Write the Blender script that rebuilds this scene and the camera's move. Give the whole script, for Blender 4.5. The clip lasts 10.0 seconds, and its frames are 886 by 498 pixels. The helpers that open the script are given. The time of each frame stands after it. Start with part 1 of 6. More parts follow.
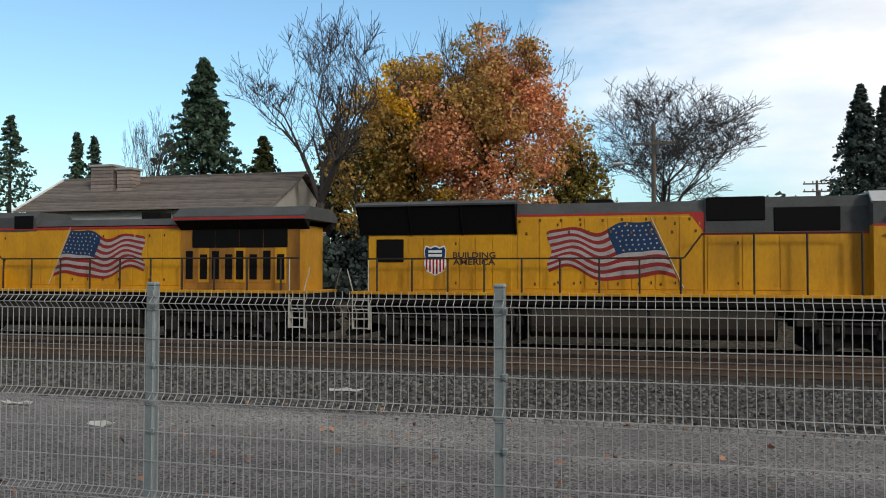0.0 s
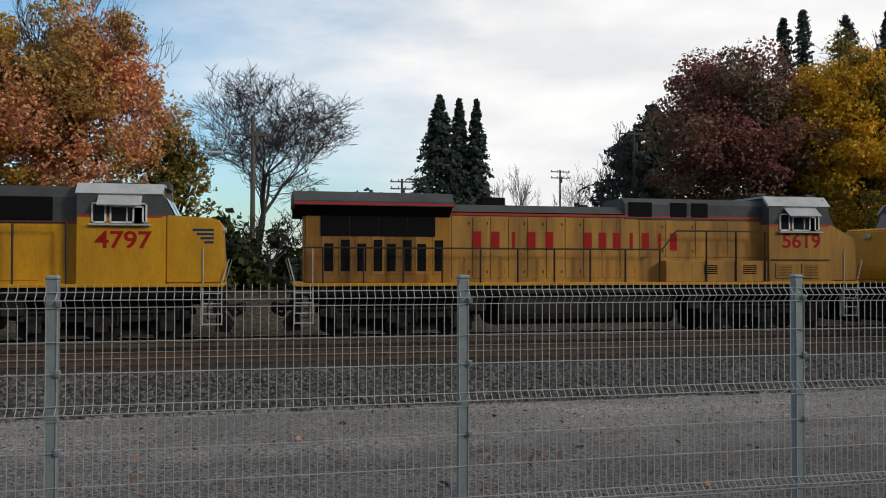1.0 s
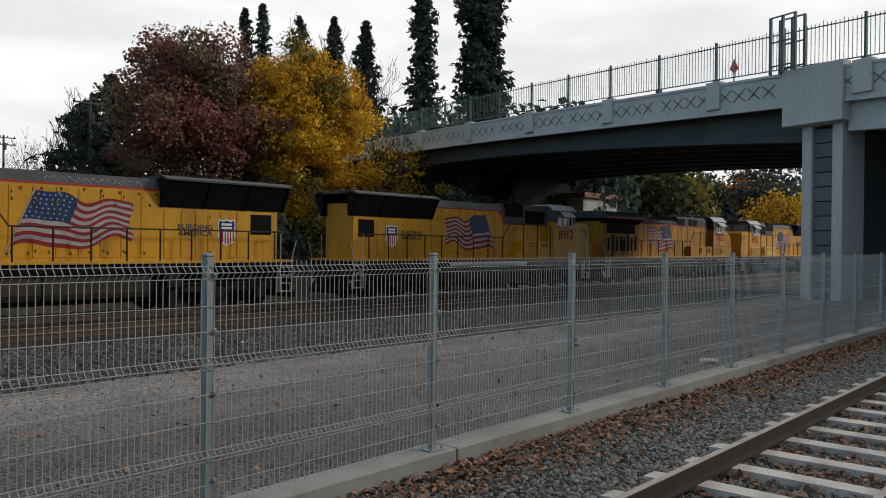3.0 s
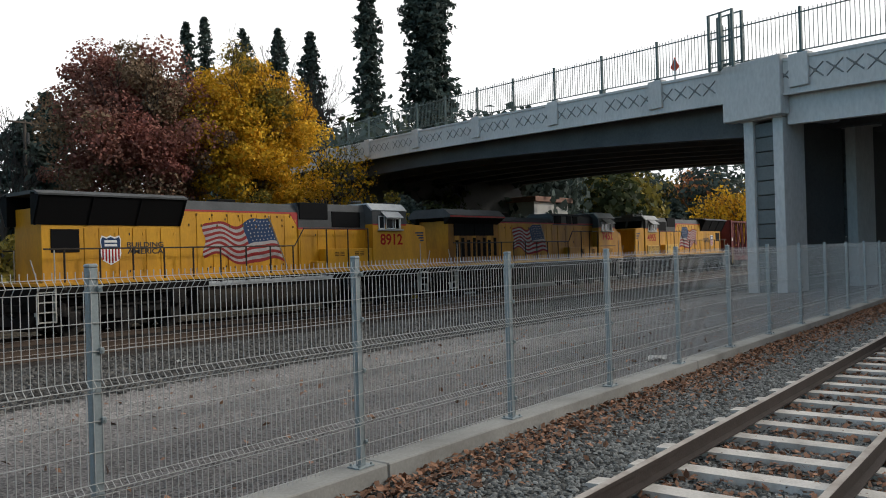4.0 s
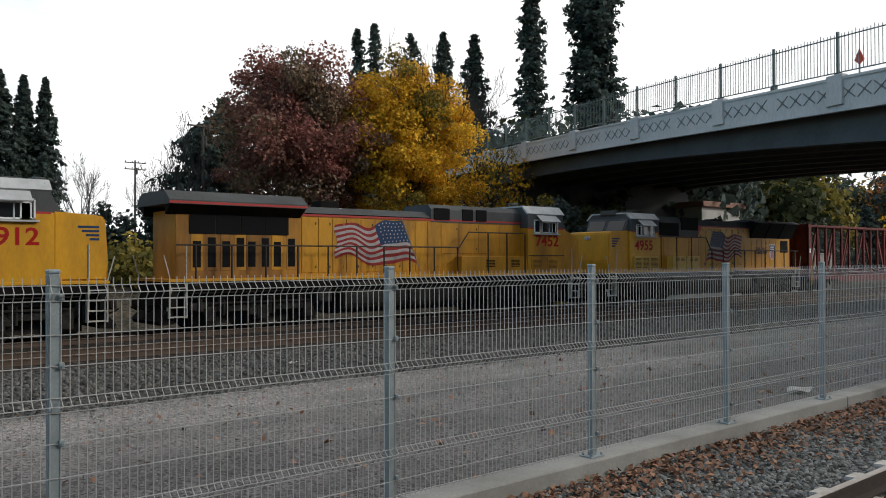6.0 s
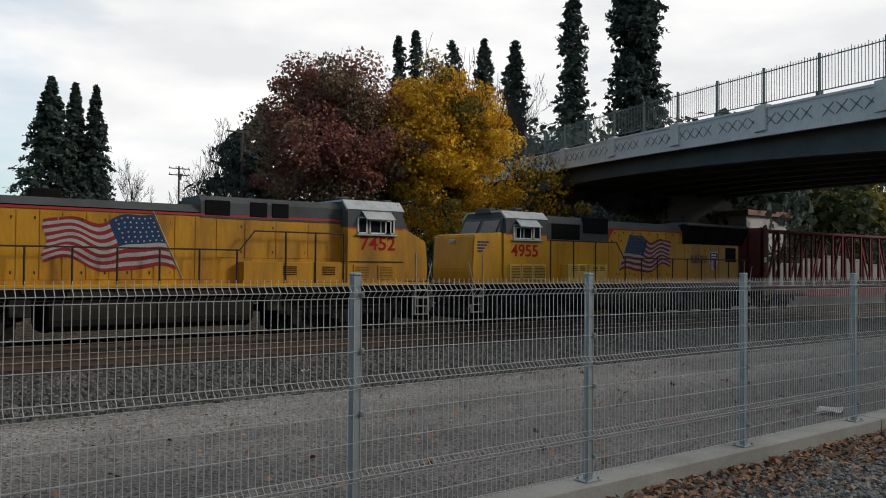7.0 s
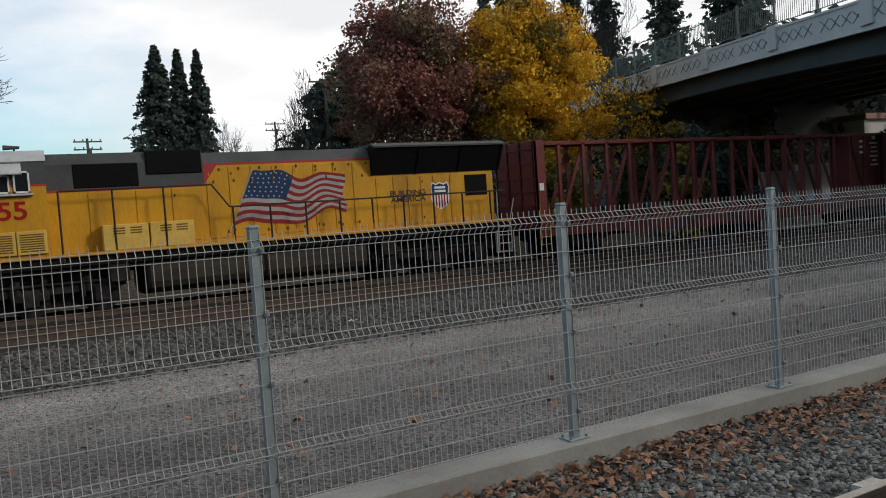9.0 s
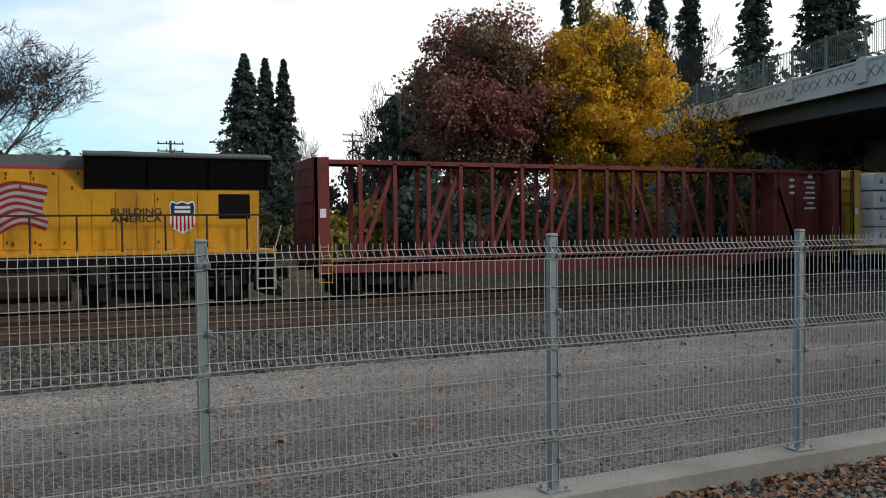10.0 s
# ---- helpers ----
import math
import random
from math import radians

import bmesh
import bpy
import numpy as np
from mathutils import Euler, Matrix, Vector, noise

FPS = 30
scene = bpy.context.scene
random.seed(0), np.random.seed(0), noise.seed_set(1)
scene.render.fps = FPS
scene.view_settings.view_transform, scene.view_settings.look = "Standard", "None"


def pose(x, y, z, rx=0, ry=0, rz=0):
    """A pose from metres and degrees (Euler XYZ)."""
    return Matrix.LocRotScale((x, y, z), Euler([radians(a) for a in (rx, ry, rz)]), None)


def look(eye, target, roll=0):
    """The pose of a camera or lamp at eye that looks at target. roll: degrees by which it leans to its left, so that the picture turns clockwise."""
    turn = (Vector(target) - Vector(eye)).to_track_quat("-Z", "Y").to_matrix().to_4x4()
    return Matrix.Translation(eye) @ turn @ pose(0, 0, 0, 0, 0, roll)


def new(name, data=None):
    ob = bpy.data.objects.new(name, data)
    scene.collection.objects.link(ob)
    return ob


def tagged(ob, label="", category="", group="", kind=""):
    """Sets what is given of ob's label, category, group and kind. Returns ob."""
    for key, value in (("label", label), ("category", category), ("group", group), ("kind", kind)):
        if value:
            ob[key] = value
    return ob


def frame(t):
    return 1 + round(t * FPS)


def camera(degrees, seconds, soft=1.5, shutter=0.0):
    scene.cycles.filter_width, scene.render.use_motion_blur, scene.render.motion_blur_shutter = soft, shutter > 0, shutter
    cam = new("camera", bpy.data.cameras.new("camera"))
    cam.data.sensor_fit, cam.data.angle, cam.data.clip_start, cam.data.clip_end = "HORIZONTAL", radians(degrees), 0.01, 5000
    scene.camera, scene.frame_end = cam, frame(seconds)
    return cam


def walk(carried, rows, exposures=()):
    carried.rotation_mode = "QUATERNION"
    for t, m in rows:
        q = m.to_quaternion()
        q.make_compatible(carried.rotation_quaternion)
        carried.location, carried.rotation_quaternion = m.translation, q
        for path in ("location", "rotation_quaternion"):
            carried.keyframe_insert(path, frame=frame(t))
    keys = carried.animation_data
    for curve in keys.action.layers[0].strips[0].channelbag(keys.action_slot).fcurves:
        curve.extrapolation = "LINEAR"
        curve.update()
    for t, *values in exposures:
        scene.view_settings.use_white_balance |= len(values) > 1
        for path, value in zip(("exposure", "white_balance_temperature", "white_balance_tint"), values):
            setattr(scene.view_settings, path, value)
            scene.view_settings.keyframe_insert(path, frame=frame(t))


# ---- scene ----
cam = camera(57.2, 10.0, soft=1.0)
PATH = [
    (0, (-1.493, 0.357, 1.936), (-2.008, 2.289, 1.993), 0.1),
    (0.5, (-1.371, 0.19, 1.958), (-1.428, 2.189, 1.994), 0.4),
    (1, (-1.263, 0.191, 1.942), (-0.828, 2.143, 1.976), 0.1),
    (1.5, (-1.21, 0.105, 1.946), (-0.414, 1.94, 1.969), 0.1),
    (2, (-1.105, 0.09, 1.952), (-0.024, 1.772, 1.976), 0.3),
    (2.5, (-1.03, 0.025, 1.947), (0.269, 1.546, 1.959), 0.4),
    (3, (-0.873, 0.156, 1.941), (0.637, 1.468, 1.931), 0.6),
    (3.2, (-0.777, 0.222, 1.952), (0.784, 1.473, 1.983), 0.5),
    (4.3, (-0.183, 0.244, 1.842), (1.383, 1.489, 1.841), -2.5),
    (4.5, (-0.108, 0.275, 1.89), (1.424, 1.559, 1.846), -2.0),
    (5, (0.288, 0.316, 1.912), (1.66, 1.77, 1.871), -0.7),
    (5.2, (0.504, 0.259, 1.891), (1.859, 1.73, 1.885), -2.5),
    (6.3, (1.276, 0.164, 1.923), (2.553, 1.703, 1.939), 0.5),
    (6.5, (1.414, 0.176, 1.908), (2.698, 1.71, 1.888), -0.3),
    (7, (1.83, 0.229, 1.911), (3.041, 1.82, 1.954), 0.4),
    (7.5, (2.2, 0.151, 1.899), (3.409, 1.745, 1.892), -1.4),
    (8, (2.598, 0.222, 1.914), (3.815, 1.809, 1.908), -0.2),
    (8.5, (2.994, 0.256, 1.89), (3.989, 1.991, 1.923), -1.3),
    (9, (3.393, 0.202, 1.895), (4.373, 1.942, 1.792), -4.0),
    (9.5, (3.808, 0.284, 1.928), (4.741, 2.052, 1.876), -1.1),
    (10, (4.207, 0.252, 1.918), (5.027, 2.075, 1.864), -0.7),
]
EXPOSURES = [(0.0, 0.16), (0.5, 0.06), (1.0, -0.10), (2.5, -0.30), (3.2, 0.05), (4.3, 0.40), (5.0, 0.45), (6.5, 0.12), (7.5, -0.16), (8.0, -0.13), (8.5, -0.08), (9.0, 0.0), (10.0, 0.22)]
walk(cam, [(t, look(eye, target, roll)) for t, eye, target, roll in PATH], EXPOSURES)

# ---- world and light ----
V = 10.95            # speed of the train, m/s, towards -x
RAIL_Z = -0.49        # rail top of the main tracks
TRAIN_Y = 27.2       # centre line of the train's track

world = bpy.data.worlds.new("world")
scene.world = world
world.use_nodes = True
wn, wl = world.node_tree.nodes, world.node_tree.links
bg = wn["Background"]
sky = wn.new("ShaderNodeTexSky")
sky.sky_type = 'NISHITA'
sky.sun_disc = False
sky.sun_elevation = radians(26)
sky.sun_rotation = radians(132)
sky.air_density, sky.dust_density, sky.ozone_density = 1.0, 1.5, 1.5
skc = wn.new("ShaderNodeVectorMath")
skc.operation = 'MULTIPLY'
skc.inputs[1].default_value = (0.135, 0.165, 0.168)
wl.new(sky.outputs[0], skc.inputs[0])
wtc = wn.new("ShaderNodeTexCoord")
wmp = wn.new("ShaderNodeMapping")
wmp.inputs["Scale"].default_value = (1.0, 1.0, 3.2)
wl.new(wtc.outputs["Generated"], wmp.inputs[0])
wno = wn.new("ShaderNodeTexNoise")
wno.inputs["Scale"].default_value = 2.3
wno.inputs["Detail"].default_value = 7
wno.inputs["Roughness"].default_value = 0.55
wl.new(wmp.outputs[0], wno.inputs["Vector"])
# clear towards -x, overcast towards +x
wsx = wn.new("ShaderNodeSeparateXYZ")
wl.new(wtc.outputs["Generated"], wsx.inputs[0])
wgr = wn.new("ShaderNodeMapRange")
wgr.inputs["From Min"].default_value, wgr.inputs["From Max"].default_value = -0.42, 0.52
wgr.inputs["To Min"].default_value, wgr.inputs["To Max"].default_value = -0.42, 0.46
wl.new(wsx.outputs["X"], wgr.inputs["Value"])
wad = wn.new("ShaderNodeMath")
wad.operation = 'ADD'
wl.new(wno.outputs["Fac"], wad.inputs[0])
wl.new(wgr.outputs[0], wad.inputs[1])
wzc = wn.new("ShaderNodeMapRange")
wzc.inputs["From Min"].default_value, wzc.inputs["From Max"].default_value = 0.36, 0.75
wzc.inputs["To Min"].default_value, wzc.inputs["To Max"].default_value = 0.0, 0.7
wl.new(wsx.outputs["Z"], wzc.inputs["Value"])
wa2 = wn.new("ShaderNodeMath")
wa2.operation = 'ADD'
wl.new(wad.outputs[0], wa2.inputs[0])
wl.new(wzc.outputs[0], wa2.inputs[1])
wra = wn.new("ShaderNodeValToRGB")
wra.color_ramp.elements[0].position, wra.color_ramp.elements[1].position = 0.38, 0.78
wl.new(wa2.outputs[0], wra.inputs[0])
wcl = wn.new("ShaderNodeTexNoise")
wcl.inputs["Scale"].default_value = 5.0
wcl.inputs["Detail"].default_value = 6
wl.new(wmp.outputs[0], wcl.inputs["Vector"])
wcr = wn.new("ShaderNodeValToRGB")
wcr.color_ramp.elements[0].position, wcr.color_ramp.elements[0].color = 0.35, (0.87, 0.88, 0.90, 1)
wcr.color_ramp.elements[1].position, wcr.color_ramp.elements[1].color = 0.65, (1.08, 1.07, 1.06, 1)
wl.new(wcl.outputs["Fac"], wcr.inputs[0])
wmx = wn.new("ShaderNodeMix")
wmx.data_type = 'RGBA'
wl.new(wra.outputs[0], wmx.inputs[0])
wl.new(skc.outputs[0], wmx.inputs[6])
wl.new(wcr.outputs[0], wmx.inputs[7])
# the cloud layer thins out and darkens towards the zenith
wzr = wn.new("ShaderNodeMapRange")
wzr.inputs["From Min"].default_value, wzr.inputs["From Max"].default_value = 0.38, 0.85
wzr.inputs["To Min"].default_value, wzr.inputs["To Max"].default_value = 1.0, 0.48
wl.new(wsx.outputs["Z"], wzr.inputs["Value"])
wsc = wn.new("ShaderNodeVectorMath")
wsc.operation = 'SCALE'
wl.new(wmx.outputs[2], wsc.inputs[0])
wl.new(wzr.outputs[0], wsc.inputs["Scale"])
wl.new(wsc.outputs[0], bg.inputs[0])
bg.inputs[1].default_value = 1.0

sun = new("sun", bpy.data.lights.new("sun", 'SUN'))
sun.data.energy = 1.45
sun.data.angle = radians(10)
sun.data.color = (1.0, 0.955, 0.89)
sun.matrix_world = look((30, -27, 19.5), (0, 0, 0))


# ---- materials ----
def mat(name, base, rough=0.6, metal=0.0, dirt=None, amount=0.35, scale=1.5, fine=25.0, bump=0.15, stretch=(1, 1, 1), vary=0.0, spec=0.4, dist=0.01):
    """A painted, weathered or mineral surface: base colour, dirt at two scales, fine relief."""
    m = bpy.data.materials.new(name)
    m.use_nodes = True
    n, l = m.node_tree.nodes, m.node_tree.links
    p = n["Principled BSDF"]
    p.inputs["Roughness"].default_value, p.inputs["Metallic"].default_value = rough, metal
    p.inputs["Specular IOR Level"].default_value = spec
    tc = n.new("ShaderNodeTexCoord")
    mp = n.new("ShaderNodeMapping")
    mp.inputs["Scale"].default_value = stretch
    l.new(tc.outputs["Object"], mp.inputs[0])
    big = n.new("ShaderNodeTexNoise")
    big.inputs["Scale"].default_value, big.inputs["Detail"].default_value, big.inputs["Roughness"].default_value = scale, 6, 0.6
    small = n.new("ShaderNodeTexNoise")
    small.inputs["Scale"].default_value, small.inputs["Detail"].default_value = fine, 4
    l.new(mp.outputs[0], big.inputs["Vector"])
    l.new(mp.outputs[0], small.inputs["Vector"])
    ramp = n.new("ShaderNodeValToRGB")
    ramp.color_ramp.elements[0].position, ramp.color_ramp.elements[1].position = 0.42, 0.72
    l.new(big.outputs["Fac"], ramp.inputs[0])
    mul = n.new("ShaderNodeMath")
    mul.operation = 'MULTIPLY'
    mul.inputs[1].default_value = amount
    l.new(ramp.outputs[0], mul.inputs[0])
    mix = n.new("ShaderNodeMix")
    mix.data_type = 'RGBA'
    d = dirt or tuple(c * 0.5 for c in base)
    mix.inputs[6].default_value, mix.inputs[7].default_value = (*base, 1), (*d, 1)
    l.new(mul.outputs[0], mix.inputs[0])
    hsv = n.new("ShaderNodeHueSaturation")
    mr = n.new("ShaderNodeMapRange")
    mr.inputs["To Min"].default_value, mr.inputs["To Max"].default_value = 0.78, 1.22
    l.new(small.outputs["Fac"], mr.inputs["Value"])
    last = mr.outputs[0]
    if vary:
        oi = n.new("ShaderNodeObjectInfo")
        geo = n.new("ShaderNodeNewGeometry")
        ad = n.new("ShaderNodeMath")
        ad.operation = 'ADD'
        l.new(oi.outputs["Random"], ad.inputs[0])
        l.new(geo.outputs["Random Per Island"], ad.inputs[1])
        fr = n.new("ShaderNodeMath")
        fr.operation = 'FRACT'
        l.new(ad.outputs[0], fr.inputs[0])
        vr = n.new("ShaderNodeMapRange")
        vr.inputs["To Min"].default_value, vr.inputs["To Max"].default_value = 1 - vary, 1 + vary
        l.new(fr.outputs[0], vr.inputs["Value"])
        mm = n.new("ShaderNodeMath")
        mm.operation = 'MULTIPLY'
        l.new(vr.outputs[0], mm.inputs[0])
        l.new(last, mm.inputs[1])
        last = mm.outputs[0]
    l.new(last, hsv.inputs["Value"])
    l.new(mix.outputs[2], hsv.inputs["Color"])
    l.new(hsv.outputs[0], p.inputs["Base Color"])
    bp = n.new("ShaderNodeBump")
    bp.inputs["Strength"].default_value, bp.inputs["Distance"].default_value = bump, dist
    l.new(small.outputs["Fac"], bp.inputs["Height"])
    l.new(bp.outputs[0], p.inputs["Normal"])
    return m


YELLOW = mat("loco_yellow", (0.58, 0.285, 0.011), 0.5, 0, (0.24, 0.10, 0.015), 0.6, 0.8, 14, 0.04, (1, 1, 0.35), spec=0.3)
# paler copy of the yellow: light on boxes and louvre panels is painted in
YELLOW_LIT = mat("loco_yellow_lit", (0.66, 0.42, 0.085), 0.55, 0, (0.42, 0.24, 0.05), 0.5, 1.2, 14, 0.04, spec=0.3)
LOUVRE = mat("louvre_shade", (0.16, 0.085, 0.02), 0.7, spec=0.15)
YELLOW_OLD = mat("loco_yellow_faded", (0.42, 0.215, 0.045), 0.65, 0, (0.11, 0.055, 0.025), 0.85, 0.8, 10, 0.06, (1.4, 1, 0.22), spec=0.2)
YELLOW_WORN = mat("loco_yellow_worn", (0.50, 0.235, 0.014), 0.55, 0, (0.15, 0.065, 0.018), 0.75, 0.8, 12, 0.05, (1.2, 1, 0.3), spec=0.25)
YELLOW_DIRTY = mat("loco_yellow_sooty", (0.36, 0.165, 0.025), 0.65, 0, (0.07, 0.035, 0.018), 0.9, 0.7, 10, 0.06, (1.2, 1, 0.25), spec=0.2)
GREY = mat("loco_grey", (0.075, 0.078, 0.078), 0.65, 0, (0.03, 0.029, 0.028), 0.6, 0.8, 12, 0.05, spec=0.25)
RED = mat("stripe_red", (0.38, 0.025, 0.02), 0.6, 0, (0.15, 0.03, 0.02), 0.4, 2)
NUMRED = mat("number_red", (0.34, 0.010, 0.008), 0.65, 0, (0.17, 0.025, 0.018), 0.4, 3, spec=0.15)
WHITE = mat("white_paint", (0.75, 0.75, 0.72), 0.5, 0, (0.4, 0.38, 0.34), 0.4, 2)
FLAGWHITE = mat("flag_white", (0.38, 0.355, 0.34), 0.65, 0, (0.20, 0.165, 0.14), 0.55, 2, spec=0.15)
FLAGRED = mat("flag_red", (0.25, 0.024, 0.024), 0.65, 0, (0.15, 0.04, 0.03), 0.4, 2, spec=0.15)
FLAGBLUE = mat("flag_blue", (0.014, 0.040, 0.10), 0.6, 0, (0.012, 0.022, 0.05), 0.4, 2, spec=0.2)
LETTER = mat("letter_black", (0.03, 0.025, 0.02), 0.6)
BLACK = mat("underframe_black", (0.008, 0.0075, 0.007), 0.9, 0, (0.024, 0.019, 0.014), 0.5, 1.5, 20, 0.3, spec=0.1)
TRUCK = mat("truck_grime", (0.016, 0.015, 0.014), 0.9, 0, (0.06, 0.052, 0.044), 0.7, 2.5, 20, 0.4, spec=0.1)
TANK_GE = mat("tank_soot", (0.022, 0.02, 0.017), 0.85, 0, (0.05, 0.042, 0.032), 0.6, 0.9, 14, 0.2, (0.5, 1, 2), spec=0.15)
TANK = mat("tank_grime", (0.03, 0.025, 0.02), 0.8, 0, (0.075, 0.055, 0.035), 0.7, 0.9, 14, 0.2, (0.5, 1, 2), spec=0.2)
GRILLE = mat("grille_black", (0.005, 0.005, 0.0055), 0.8, spec=0.12)
STEEL = mat("grab_iron", (0.45, 0.43, 0.38), 0.55, 0.0, (0.2, 0.17, 0.13), 0.5, 4)
RAILBLACK = mat("handrail_dark", (0.022, 0.016, 0.011), 0.6)
ROOFWHITE = mat("cab_roof_pale", (0.46, 0.47, 0.465), 0.55, 0, (0.24, 0.24, 0.23), 0.5, 2, spec=0.25)
CARRED = mat("car_red", (0.17, 0.034, 0.03), 0.7, 0, (0.055, 0.02, 0.017), 0.7, 1.2, 16, 0.1, spec=0.25)
CARYEL = mat("car_yellow", (0.60, 0.38, 0.06), 0.6, 0, (0.25, 0.15, 0.05), 0.5, 1.5)
WRAP = mat("lumber_wrap", (0.62, 0.66, 0.70), 0.4, 0, (0.42, 0.46, 0.5), 0.5, 2, 6, 0.4)
WRAPBLUE = mat("wrap_print", (0.08, 0.16, 0.38), 0.4)
GALV = mat("galvanised", (0.25, 0.295, 0.305), 0.5, 0.3, (0.38, 0.42, 0.43), 0.5, 9, 60, 0.05)
WIRE = mat("wire_coated", (0.43, 0.435, 0.425), 0.45, 0.2, (0.54, 0.54, 0.53), 0.4, 6)
CONCRETE = mat("concrete", (0.33, 0.325, 0.30), 0.85, 0, (0.16, 0.155, 0.14), 0.7, 1.2, 30, 0.25)
BRIDGE = mat("bridge_concrete", (0.58, 0.565, 0.54), 0.85, 0, (0.42, 0.41, 0.39), 0.5, 0.45, 9, 0.15, (1, 1, 0.4))
# bridge concrete darkened: the shade under the deck is put into its colour
SHADED_CONCRETE = mat("shaded_concrete", (0.12, 0.12, 0.118), 0.9, 0, (0.07, 0.07, 0.068), 0.5, 0.5, 9, 0.15, spec=0.15)
ORNAMENT = mat("ornament_grey", (0.22, 0.22, 0.21), 0.85)
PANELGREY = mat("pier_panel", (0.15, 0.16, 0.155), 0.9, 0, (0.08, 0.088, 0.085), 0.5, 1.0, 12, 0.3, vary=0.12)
GREEN = mat("railing_green", (0.055, 0.085, 0.08), 0.45, 0.2, (0.10, 0.12, 0.11), 0.4, 5)
TIE = mat("concrete_tie", (0.60, 0.57, 0.52), 0.85, 0, (0.27, 0.24, 0.20), 0.6, 3, 40, 0.3, vary=0.12)
WOODTIE = mat("wood_tie", (0.045, 0.036, 0.029), 0.9, 0, (0.022, 0.019, 0.016), 0.5, 3, 30, 0.5, vary=0.3)
RAILSIDE = mat("rail_rust", (0.105, 0.074, 0.054), 0.85, 0.0, (0.055, 0.040, 0.030), 0.6, 5, 40, 0.3, spec=0.2)
NEARRAIL = mat("near_rail_brown", (0.062, 0.047, 0.040), 0.75, 0.0, (0.035, 0.027, 0.023), 0.6, 5, 40, 0.3, spec=0.3)
RAILTOP = mat("rail_head", (0.50, 0.45, 0.40), 0.45, 0.5, (0.18, 0.12, 0.085), 0.6, 3)
STONE = mat("ballast_stone", (0.185, 0.19, 0.18), 0.9, 0, (0.06, 0.062, 0.058), 0.5, 6, 40, 0.4, vary=0.75)
LEAFLITTER = mat("leaf_litter", (0.30, 0.155, 0.09), 0.8, 0, (0.15, 0.08, 0.05), 0.6, 8, 50, 0.2, vary=0.5)
LITTER = mat("paper_litter", (0.72, 0.71, 0.68), 0.7)
BARK = mat("bark", (0.06, 0.05, 0.042), 0.95, 0, (0.03, 0.027, 0.023), 0.5, 2, 12, 0.6, (1, 1, 0.3))
TWIG = mat("bare_twig", (0.05, 0.043, 0.038), 0.95, 0, (0.03, 0.026, 0.023), 0.5, 2)
BRICK = mat("chimney_brick", (0.25, 0.20, 0.17), 0.9, 0, (0.14, 0.11, 0.1), 0.5, 3, vary=0.25)
SHINGLE = mat("roof_shingle", (0.15, 0.125, 0.105), 0.9, 0, (0.08, 0.065, 0.055), 0.6, 1.5, 12, 0.4, vary=0.25)
SIDING = mat("house_wall", (0.42, 0.40, 0.36), 0.8, 0, (0.3, 0.28, 0.25), 0.4, 2)
POLEWOOD = mat("pole_wood", (0.12, 0.095, 0.075), 0.9, 0, (0.06, 0.05, 0.04), 0.5, 2, 20, 0.4, (4, 4, 0.3))
ORANGE = mat("work_sign", (0.75, 0.09, 0.03), 0.5)


def glass(name, tint, rough=0.08):
    m = bpy.data.materials.new(name)
    m.use_nodes = True
    p = m.node_tree.nodes["Principled BSDF"]
    p.inputs["Base Color"].default_value = (*tint, 1)
    p.inputs["Roughness"].default_value = rough
    p.inputs["Specular IOR Level"].default_value = 0.6
    return m


GLASS = glass("cab_glass", (0.012, 0.014, 0.016))


